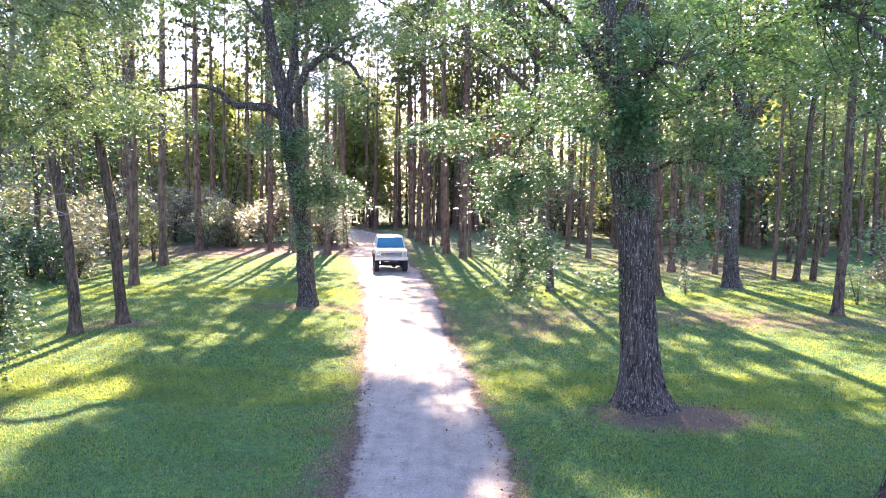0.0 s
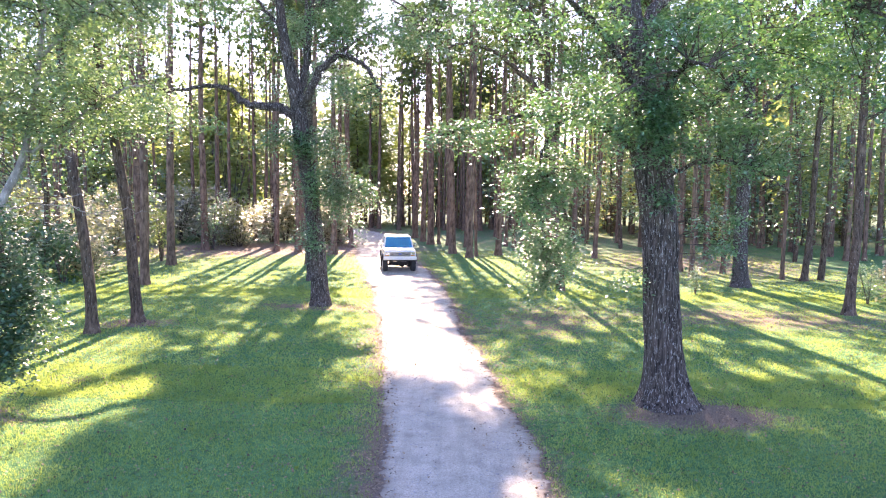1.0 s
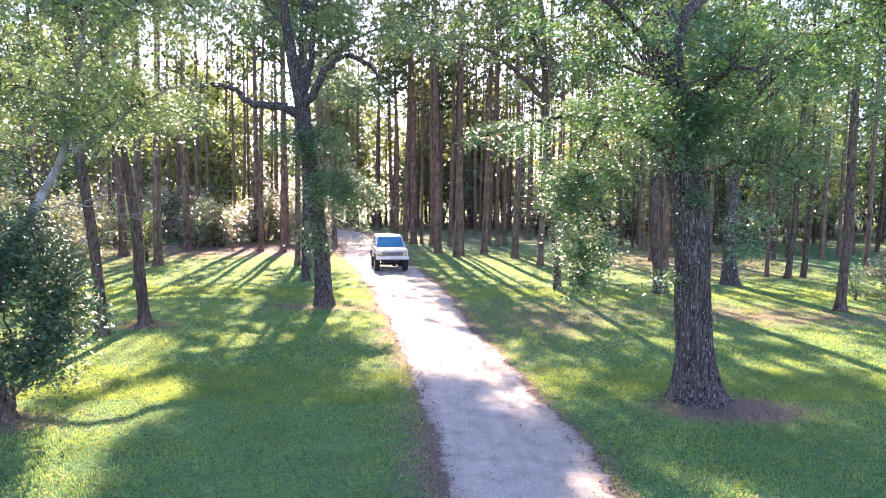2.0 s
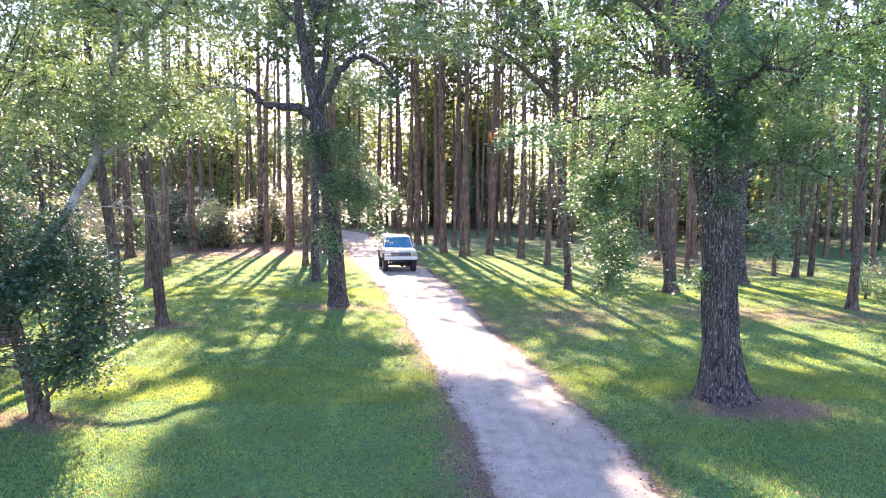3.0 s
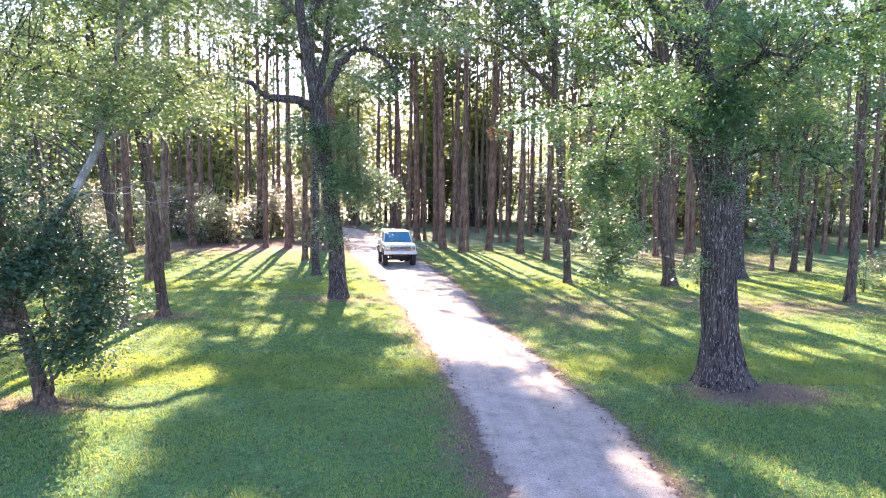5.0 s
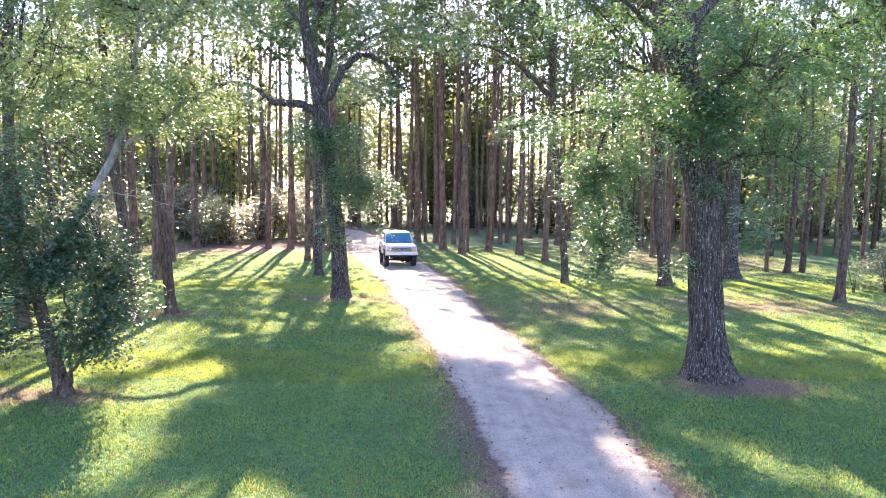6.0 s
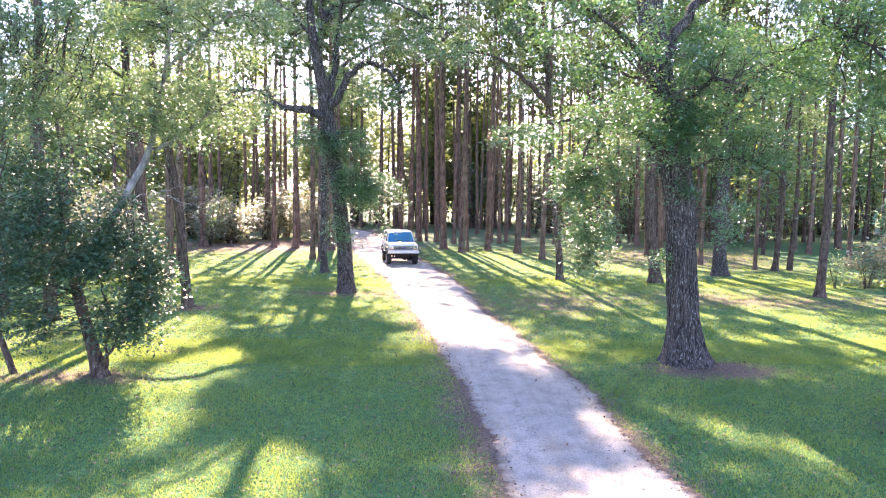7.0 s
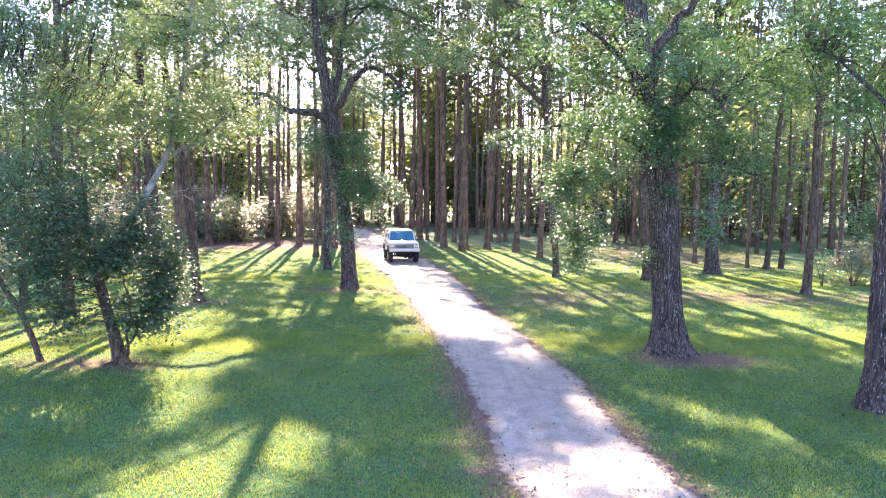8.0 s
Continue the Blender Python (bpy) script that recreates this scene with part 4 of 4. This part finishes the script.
def woodland_meshes(seed, leaf_m, H, n=30, per=5, size=0.64):
    g = np.random.default_rng(seed)
    P = curve_points([(0, 0, -0.15), (0.2 * g.normal(), 0.2 * g.normal(), H * 0.4), (0.5 * g.normal(), 0.5 * g.normal(), H)], 14)
    tv, tf = tube(P, np.linspace(0.20, 0.03, 14), 8)
    bl = [(g.normal() * 1.2, g.normal() * 1.2, z, 2.6 - 0.08 * z, 2.6 - 0.08 * z, 1.5, n) for z in np.linspace(H * 0.26, H, 9)]
    C = blob_points(bl, g)
    tw = twigs_to(C, [P[3:]], g, 0.014, 0.25)
    bv, bf = joined(tw)
    V, F = leaf_blades(sprays(C, per, 0.5, g), size, g, wide=0.55)
    return mesh_of("trunk", tv, tf, grey_bark, True), mesh_of("branchwork", bv, bf, twig_bark), mesh_of("crown", V, F, leaf_m)


grove = []
for sd, lf, H, fine in ((31, yellow_leaf, 13.0, ()), (32, wood_leaf, 15.0, ()), (33, oak_leaf, 14.0, ()), (34, light_leaf, 13.0, (15, 11, 0.26)), (35, oak_leaf, 14.0, (15, 11, 0.26)), (36, holly_leaf, 13.0, (15, 11, 0.26))):
    meshes = woodland_meshes(sd, lf, H, *fine)
    ob = new("woodland_tree")
    piece("trunk", meshes[0], ob)
    tagged(piece("branchwork", meshes[1], ob), kind="stuff")
    piece("crown", meshes[2], ob)
    grove.append(ob)
WOOD_LABELS = ("sunlit yellow-green woodland tree behind the pines", "light green woodland tree behind the pines", "dark green woodland tree behind the pines")
fresh = [True] * 6
for x_lo, x_hi, y_lo, y_hi, n, weights in ((-66, -13, 90, 118, 60, (0.44, 0.52, 0.04)), (-18, 10, 104, 126, 32, (0.4, 0.55, 0.05)), (8, 68, 102, 128, 40, (0.35, 0.55, 0.1)), (-42, -22, 32, 62, 9, (0.2, 0.4, 0.4)), (14, 44, 40, 84, 26, (0.12, 0.38, 0.5)), (28, 66, 60, 100, 16, (0.2, 0.4, 0.4))):
    for q in range(n):
        x, y = g.uniform(x_lo, x_hi), g.uniform(y_lo, y_hi)
        if abs(x - float(road_x(y))) < 4:
            x += 8
        k = int(g.choice(3, p=weights)) + (3 if y_hi < 90 else 0)
        s = g.uniform(0.6, 1.15) if y_hi < 90 else g.uniform(0.9, 1.6)
        m = Matrix.Translation((x, y, z0(x, y))) @ Matrix.Rotation(g.uniform(0, 6.28), 4, "Z") @ Matrix.Diagonal((s, s, s * g.uniform(0.9, 1.15), 1))
        ob = grove[k] if fresh[k] else copy_thing(grove[k], Matrix.Identity(4))
        fresh[k] = False
        ob.matrix_basis = m
        tagged(ob, WOOD_LABELS[k % 3], "tree", "woodland trees")

# far woods that close the place all round
g = np.random.default_rng(77)
tr, lc = [], []
for i in range(420):
    a = g.uniform(0, 2 * math.pi)
    r = g.uniform(125, 210)
    if math.sin(a) < -0.2 and i % 2:
        continue
    x, y = r * math.cos(a), 25 + r * math.sin(a)
    H = g.uniform(15, 25)
    tr.append(tube(curve_points([(x, y, -0.2), (x + g.uniform(-.4, .4), y, H / 2), (x + g.uniform(-.8, .8), y, H)], 4), np.linspace(0.28, 0.06, 4), 5))
    n = 22
    u = g.normal(size=(n, 3)) * np.array([2.6, 2.6, 4.2]) + np.array([x, y, H * 0.62])
    lc.append(u[u[:, 2] > 0.6])
    u = g.normal(size=(10, 3)) * np.array([2.8, 2.8, 1.6]) + np.array([x, y, 2.4])
    lc.append(u[u[:, 2] > 0.4])
V, F = joined(tr)
woods = tagged(new("far_woods", mesh_of("far_woods", V, F, pine_bark)), "distant ring of mixed woodland trunks", "woods", kind="stuff")
C = np.vstack(lc)
V, F = leaf_blades(sprays(C, 4, 0.9, g, 0.7), 1.5, g)
tagged(piece("foliage", mesh_of("foliage", V, F, wood_leaf), woods), kind="stuff")


# ---- the off-road car on the drive ----
paint = plain("white_paint", (0.80, 0.77, 0.70), 0.28, 0, 0.04, 3, 0.6)
chrome = plain("chrome", (0.62, 0.63, 0.64), 0.18, 1.0, 0.06, 30)
rubber = plain("rubber", (0.022, 0.022, 0.023), 0.85, 0, 0.3, 25)
dark_metal = plain("dark_metal", (0.035, 0.034, 0.033), 0.6, 0.6, 0.3, 18)
dark_cloth = plain("dark_cloth", (0.06, 0.06, 0.065), 0.9, 0, 0.2, 30)
alloy = plain("alloy", (0.45, 0.45, 0.46), 0.35, 1.0, 0.15, 25)
lens_amber = plain("amber_lens", (0.6, 0.22, 0.03), 0.2, 0, 0.1, 30)
badge_blue = plain("badge_blue", (0.03, 0.07, 0.25), 0.3, 0, 0.05, 20)
plate_white = plain("plate_white", (0.70, 0.70, 0.68), 0.5, 0, 0.06, 40)


def glass_material(name, tint, rough=0.0, ior=1.45, clear=1.0):
    m, n, l, b = material(name)
    b.inputs["Base Color"].default_value = (*tint, 1)
    b.inputs["Transmission Weight"].default_value, b.inputs["Roughness"].default_value, b.inputs["IOR"].default_value = clear, rough, ior
    return m


car_glass = glass_material("car_glass", (0.55, 0.66, 0.70), 0.0, 1.9)
# the sky's reflection is put into the windscreen's blue base colour
screen_glass = glass_material("screen_glass", (0.09, 0.43, 0.70), 0.03, 1.9, 0.50)
dark_glass = glass_material("dark_glass", (0.50, 0.56, 0.58))
lamp_glass = glass_material("lamp_glass", (0.95, 0.95, 0.95), 0.12)


def hexa(bm, low, high):
    """A solid from four points below and four above, both in the same turn."""
    a = [bm.verts.new(p) for p in low]
    b = [bm.verts.new(p) for p in high]
    bm.faces.new(a[::-1])
    bm.faces.new(b)
    for i in range(4):
        j = (i + 1) % 4
        bm.faces.new((a[i], a[j], b[j], b[i]))


def block(bm, x0, x1, y0, y1, z0_, z1):
    hexa(bm, [(x0, y0, z0_), (x1, y0, z0_), (x1, y1, z0_), (x0, y1, z0_)], [(x0, y0, z1), (x1, y0, z1), (x1, y1, z1), (x0, y1, z1)])


def rounded(bm, width=0.02, segments=2):
    bmesh.ops.bevel(bm, geom=list(bm.edges), offset=width, segments=segments, profile=0.5, affect="EDGES")
    return bm


def solid(*boxes, round_by=0.02):
    bm = bmesh.new()
    for b in boxes:
        block(bm, *b)
    return rounded(bm, round_by) if round_by else bm


def slab(corners, thick):
    """A flat plate with the given corners, thickened along its normal."""
    c = [Vector(p) for p in corners]
    n = (c[1] - c[0]).cross(c[2] - c[0]).normalized() * thick
    bm = bmesh.new()
    hexa(bm, [p - n for p in c], [p + n for p in c])
    return bm


def rod(p, q, r, segs=12):
    bm = bmesh.new()
    p, q = Vector(p), Vector(q)
    m = Matrix.Translation((p + q) / 2) @ (q - p).to_track_quat("Z", "Y").to_matrix().to_4x4()
    bmesh.ops.create_cone(bm, cap_ends=True, segments=segs, radius1=r, radius2=r, depth=(q - p).length, matrix=m)
    return bm


def ring_of(profile, segs, cx, cy, cz):
    """A body of revolution round a crosswise axle; profile: (x, radius)."""
    bm = bmesh.new()
    rows = [[bm.verts.new((cx + px, cy + pr * math.cos(2 * math.pi * i / segs), cz + pr * math.sin(2 * math.pi * i / segs))) for i in range(segs)] for px, pr in profile]
    for a, b in zip(rows, rows[1:]):
        for i in range(segs):
            bm.faces.new((a[i], a[(i + 1) % segs], b[(i + 1) % segs], b[i]))
    bm.faces.new(rows[0][::-1])
    bm.faces.new(rows[-1])
    return bm


def build_car():
    car = tagged(new("off_road_car"), "white boxy lifted off-road car with chrome grille driving on gravel", "car")
    W = 0.97
    # body side outline with its wheel openings, front towards -y
    def arch(cy, r, zc, n=9):
        return [(cy - r * math.cos(math.pi * i / n), zc + r * math.sin(math.pi * i / n) * 0.92) for i in range(n + 1)]
    sill = 0.70
    outline = [(-2.12, 0.74)] + [(-1.83, sill)] + [(y, max(z, sill)) for y, z in arch(-1.33, 0.50, 0.62)] + [(y, max(z, sill)) for y, z in arch(1.33, 0.50, 0.62)] + [(2.20, 0.76), (2.22, 1.33), (2.18, 1.38), (-0.72, 1.38), (-0.95, 1.365), (-2.05, 1.30), (-2.13, 1.25)]
    bm = bmesh.new()
    L = [bm.verts.new((-W, y, z)) for y, z in outline]
    R = [bm.verts.new((W, y, z)) for y, z in outline]
    bm.faces.new(L)
    bm.faces.new(R[::-1])
    for i in range(len(outline)):
        j = (i + 1) % len(outline)
        bm.faces.new((L[i], R[i], R[j], L[j]))
    for v in bm.verts:      # tumblehome: sides draw in above and at the nose
        if v.co.z > 1.2:
            v.co.x *= 0.965
        if v.co.y < -1.9:
            v.co.x *= 0.975
    rounded(bm, 0.022, 2)
    body = part("body", bm, paint, car)
    part("bonnet", rounded(slab([(-0.84, -2.02, 1.315), (0.84, -2.02, 1.315), (0.86, -0.86, 1.385), (-0.86, -0.86, 1.385)], 0.018), 0.012), paint, car)
    for s in (-1, 1):
        part("fender_flare", joined_arch(s * 0.985, -1.33), dark_metal, body)
        part("fender_flare", joined_arch(s * 0.985, 1.33), dark_metal, body)
    # cabin: pillars, roof and panes
    zb, zr = 1.375, 1.99
    fb, ft, rt, rb = -0.80, -0.22, 2.02, 2.16
    xb, xt = 0.90, 0.78
    bm = bmesh.new()
    hexa(bm, [(-xt - 0.02, ft - 0.04, zr), (xt + 0.02, ft - 0.04, zr), (xt + 0.02, rt + 0.04, zr), (-xt - 0.02, rt + 0.04, zr)],
         [(-xt + 0.06, ft + 0.16, zr + 0.075), (xt - 0.06, ft + 0.16, zr + 0.075), (xt - 0.06, rt - 0.06, zr + 0.075), (-xt + 0.06, rt - 0.06, zr + 0.075)])
    part("roof", rounded(bm, 0.02, 3), paint, car, "white hard roof")
    for s in (-1, 1):
        for y0, y1, w in ((fb, ft, 0.05), (0.42, 0.44, 0.05), (rb, rt, 0.10)):
            bm = bmesh.new()
            hexa(bm, [(s * (xb - 0.06), y0 - w, zb), (s * xb, y0 - w, zb), (s * xb, y0 + w, zb), (s * (xb - 0.06), y0 + w, zb)],
                 [(s * (xt - 0.06), y1 - w, zr + 0.01), (s * xt, y1 - w, zr + 0.01), (s * xt, y1 + w, zr + 0.01), (s * (xt - 0.06), y1 + w, zr + 0.01)])
            part("pillar", rounded(bm, 0.012), paint, car)
        e = s * 0.03
        part("side_window", slab([(s * xb - e, fb + 0.06, zb), (s * xb - e, 0.38, zb), (s * xt - e, 0.40, zr), (s * xt - e, ft + 0.06, zr)], 0.004), car_glass, car, "tinted side glass")
        part("side_window", slab([(s * xb - e, 0.48, zb), (s * xb - e, rb - 0.1, zb), (s * xt - e, rt - 0.1, zr), (s * xt - e, 0.49, zr)], 0.004), dark_glass, car, "tinted side glass")
        m = part("mirror", solid((s * 1.0 - 0.075, s * 1.0 + 0.075, -0.60, -0.51, 1.43, 1.61), round_by=0.025), chrome, car, "chrome door mirror")
        part("arm", rod((s * 0.90, -0.55, 1.40), (s * 0.98, -0.56, 1.46), 0.015), dark_metal, m)
        d = part("door", solid((s * 0.962 - 0.012, s * 0.962 + 0.012, -0.72, 0.40, 0.76, 1.30), round_by=0.01), paint, car)
        part("door_handle", solid((s * 0.985 - 0.012, s * 0.985 + 0.012, 0.18, 0.34, 1.19, 1.23), round_by=0.008), chrome, d)
    screen = part("windscreen", slab([(-xb + 0.06, fb, zb), (xb - 0.06, fb, zb), (xt - 0.05, ft, zr), (-xt + 0.05, ft, zr)], 0.004), screen_glass, car, "windscreen coloured blue like reflected sky")
    for x in (-0.55, 0.15):
        part("wiper", rod((x, fb - 0.02, zb + 0.02), (x + 0.42, fb + 0.06, zb + 0.10), 0.008, 6), dark_metal, screen)
    part("rear_window", slab([(-xb + 0.1, rb, zb), (xb - 0.1, rb, zb), (xt - 0.1, rt, zr), (-xt + 0.1, rt, zr)], 0.004), dark_glass, car)
    part("dashboard", solid((-0.82, 0.82, -0.70, -0.35, 1.18, 1.42), round_by=0.04), dark_cloth, car)
    bm = bmesh.new()
    bmesh.ops.create_circle(bm, segments=20, radius=0.19)
    circle_pts = [v.co.copy() for v in bm.verts]
    bm.free()
    tv, tf = tube(np.array([(p.x, p.y, 0) for p in circle_pts] + [(circle_pts[0].x, circle_pts[0].y, 0)]), np.full(21, 0.014), 6)
    wheel_me = mesh_of("steering_wheel", tv, tf, dark_metal, True)
    sw = piece("steering_wheel", wheel_me, car)
    sw.matrix_basis = pose(0.40, -0.24, 1.44, 62, 0, 0)
    for x in (-0.40, 0.40):
        st = part("seat", solid((x - 0.25, x + 0.25, 0.05, 0.55, 0.95, 1.15), round_by=0.05), dark_cloth, car)
        part("backrest", solid((x - 0.24, x + 0.24, 0.50, 0.64, 1.12, 1.62), round_by=0.05), dark_cloth, st)
        part("headrest", solid((x - 0.13, x + 0.13, 0.54, 0.63, 1.64, 1.80), round_by=0.035), dark_cloth, st)
    part("floor_pan", solid((-0.90, 0.90, -1.9, 2.1, 0.66, 0.72), round_by=0.01), dark_metal, car)
    # front
    grille = part("grille", solid((-0.60, 0.60, -2.145, -2.10, 0.98, 1.215), round_by=0.01), dark_metal, car, "bright horizontal bar grille")
    part("grille_frame", solid((-0.63, 0.63, -2.165, -2.12, 1.20, 1.235), (-0.63, 0.63, -2.165, -2.12, 0.955, 0.985), (-0.635, -0.60, -2.165, -2.12, 0.985, 1.20), (0.60, 0.635, -2.165, -2.12, 0.985, 1.20), round_by=0.006), chrome, grille)
    for z in (1.028, 1.082, 1.136, 1.186):
        part("bar", solid((-0.60, 0.60, -2.16, -2.12, z - 0.011, z + 0.011), round_by=0.004), chrome, grille)
    for x in (-0.36, -0.12, 0.12, 0.36):
        part("upright", solid((x - 0.006, x + 0.006, -2.156, -2.12, 0.985, 1.20), round_by=0), dark_metal, grille)
    bm = bmesh.new()
    bmesh.ops.create_uvsphere(bm, u_segments=18, v_segments=8, radius=1.0, matrix=Matrix.Translation((0, -2.165, 1.10)) @ Matrix.Diagonal((0.095, 0.012, 0.04, 1)))
    part("badge", bm, badge_blue, grille, "plain blue oval badge", True)
    for s in (-1, 1):
        h = part("headlight", solid((s * 0.765 - 0.115, s * 0.765 + 0.115, -2.15, -2.09, 1.05, 1.215), round_by=0.012), chrome, car, "square headlight in a chrome bezel")
        part("lens", solid((s * 0.765 - 0.095, s * 0.765 + 0.095, -2.165, -2.148, 1.07, 1.195), round_by=0.006), lamp_glass, h)
        part("turn_signal", solid((s * 0.765 - 0.11, s * 0.765 + 0.11, -2.15, -2.10, 0.975, 1.035), round_by=0.008), lens_amber, car, "amber turn signal")
    bp = part("front_bumper", solid((-0.97, 0.97, -2.32, -2.14, 0.76, 0.93), round_by=0.035), paint, car, "white painted steel bumper")
    part("number_plate", solid((-0.15, 0.15, -2.335, -2.32, 0.80, 0.90), round_by=0.004), plate_white, bp, "plain pale plate")
    for s in (-1, 1):
        part("bumper_bracket", solid((s * 0.45 - 0.05, s * 0.45 + 0.05, -2.2, -1.9, 0.68, 0.80), round_by=0.01), dark_metal, bp)
    part("rear_bumper", solid((-0.95, 0.95, 2.2, 2.36, 0.76, 0.92), round_by=0.03), chrome, car)
    # running gear
    for cy in (-1.33, 1.33):
        ax = part("axle", rod((-0.75, cy, 0.42), (0.75, cy, 0.42), 0.05), dark_metal, car)
        bm = bmesh.new()
        bmesh.ops.create_uvsphere(bm, u_segments=12, v_segments=8, radius=0.17, matrix=Matrix.Translation((0.18, cy, 0.42)))
        part("differential", bm, dark_metal, ax, "", True)
        for s in (-1, 1):
            part("spring", rod((s * 0.55, cy, 0.46), (s * 0.52, cy + 0.05, 0.86), 0.06), dark_metal, ax)
    part("chassis_rail", solid((-0.50, -0.40, -2.0, 2.1, 0.58, 0.70), round_by=0.01), dark_metal, car)
    part("chassis_rail", solid((0.40, 0.50, -2.0, 2.1, 0.58, 0.70), round_by=0.01), dark_metal, car)
    part("cross_member", solid((-0.5, 0.5, -1.75, -1.6, 0.50, 0.62), round_by=0.02), dark_metal, car)
    part("tie_rod", rod((-0.72, -1.55, 0.40), (0.72, -1.55, 0.40), 0.022), dark_metal, car)
    for s in (-1, 1):
        for cy in (-1.33, 1.33):
            cx = s * 0.84
            w = tagged(new("wheel"), "")
            w.parent = car
            w.location = (cx, cy, 0.43)
            part("tyre", ring_of([(-0.155, 0.24), (-0.155, 0.36), (-0.135, 0.41), (-0.08, 0.428), (0.08, 0.428), (0.135, 0.41), (0.155, 0.36), (0.155, 0.24)], 40, 0, 0, 0), rubber, w)
            part("rim", ring_of([(s * 0.06, 0.02), (s * 0.162, 0.10), (s * 0.150, 0.13), (s * 0.11, 0.20), (s * 0.165, 0.235), (s * 0.15, 0.245), (-s * 0.1, 0.245)], 28, 0, 0, 0), alloy, w, "dull alloy rim")
    return car


def joined_arch(x, cy):
    """A flat lip that follows a wheel opening."""
    n = 12
    P = np.array([(x, cy - 0.51 * math.cos(math.pi * i / n), 0.64 + 0.47 * math.sin(math.pi * i / n)) for i in range(n + 1)])
    V, F = tube(P, np.full(n + 1, 0.03), 8)
    bm = bmesh.new()
    vs = [bm.verts.new(v) for v in V]
    for f in F:
        bm.faces.new([vs[i] for i in f])
    return bm


car = build_car()
car.matrix_basis = Matrix.Translation((-3.68, 43.7, z0(-3.6, 43.0) + 0.022)) @ Matrix.Rotation(radians(7.9), 4, "Z")


# ---- grass, fallen leaves and stones ----
def grass(n, x_lo, x_hi, y_lo, y_hi, high, wide, seed):
    g = np.random.default_rng(seed)
    x, y = g.uniform(x_lo, x_hi, n), y_lo + (y_hi - y_lo) * g.uniform(0, 1, n) ** 1.35
    d = np.abs(x - road_x(y)) - road_half(y)
    clump = np.sin(x * 1.9 + 2 * np.sin(y * 1.1)) * np.sin(y * 2.3 + 1.7 * np.sin(x * 1.3))
    keep = (d > 0.02) & (g.uniform(size=n) > 1.05 * litter_at(x, y) - 0.15 * clump)
    x, y, clump = x[keep], y[keep], clump[keep]
    n = len(x)
    base = np.stack([x, y, rise(x, y) - 0.005], 1)
    h = (high * g.uniform(0.5, 1.3, n) * (1 + 0.3 * clump))[:, None]
    lean = g.normal(size=(n, 3)) * 0.55
    lean[:, 2] = 1
    a = g.uniform(0, 6.28, n)
    side = np.stack([np.cos(a), np.sin(a), 0 * a], 1) * wide
    V = np.stack([base - side, base + side, base + unit(lean) * h], 1).reshape(-1, 3)
    return V


V = np.vstack([grass(400000, -14, 12, 2.5, 18, 0.060, 0.009, 1), grass(200000, -18, 18, 15, 34, 0.060, 0.019, 2), grass(60000, -24, 24, 31, 58, 0.065, 0.045, 3)])
tagged(new("grass", mesh_of("grass", V, np.arange(len(V)).reshape(-1, 3), grass_blade)), "short green grass blades of the lawn", "grass", kind="stuff")

g = np.random.default_rng(5)
n = 120000
x, y = g.uniform(-15, 15, n), 2 + 36 * g.uniform(0, 1, n) ** 1.2
d = np.abs(x - road_x(y)) - road_half(y)
keep = g.uniform(size=n) < np.where(d < -0.25, 0.03, 0.17 + 0.75 * litter_at(x, y) ** 1.4 + 0.5 * np.exp(-np.maximum(d, 0) / 0.3))
x, y = x[keep], y[keep]
V, F = leaf_blades(np.stack([x, y, rise(x, y) + np.where(d[keep] < 0, 0.035, 0.03)], 1), 0.06, g, 0.0, 0.62, True, 0.93)
tagged(new("fallen_leaves", mesh_of("fallen_leaves", V, F, dry_leaf)), "dry brown and tan leaves fallen on lawn and drive", "leaves", kind="stuff")

stone = plain("stone", (0.36, 0.35, 0.33), 0.9, 0, 0.4, 30)
n = 3000
y = 2 + 33 * g.uniform(0, 1, n) ** 1.4
x = road_x(y) + road_half(y) * g.uniform(-0.95, 0.95, n)
r = g.uniform(0.006, 0.022, n)[:, None]
C = np.stack([x, y, rise(x, y) + 0.025], 1)
O = np.array([(1, 0, 0), (-1, 0, 0), (0, 1, 0), (0, -1, 0), (0, 0, 0.7), (0, 0, -0.7)])
V = (C[:, None] + r[:, None] * O[None] * g.uniform(0.6, 1.3, (n, 6, 1))).reshape(-1, 3)
F = np.array([(0, 2, 4), (2, 1, 4), (1, 3, 4), (3, 0, 4), (2, 0, 5), (1, 2, 5), (3, 1, 5), (0, 3, 5)])
F = (F[None] + (np.arange(n) * 6)[:, None, None]).reshape(-1, 3)
tagged(new("pebbles", mesh_of("pebbles", V, F, stone)), "loose grey pebbles on the gravel drive", "stones", kind="stuff")
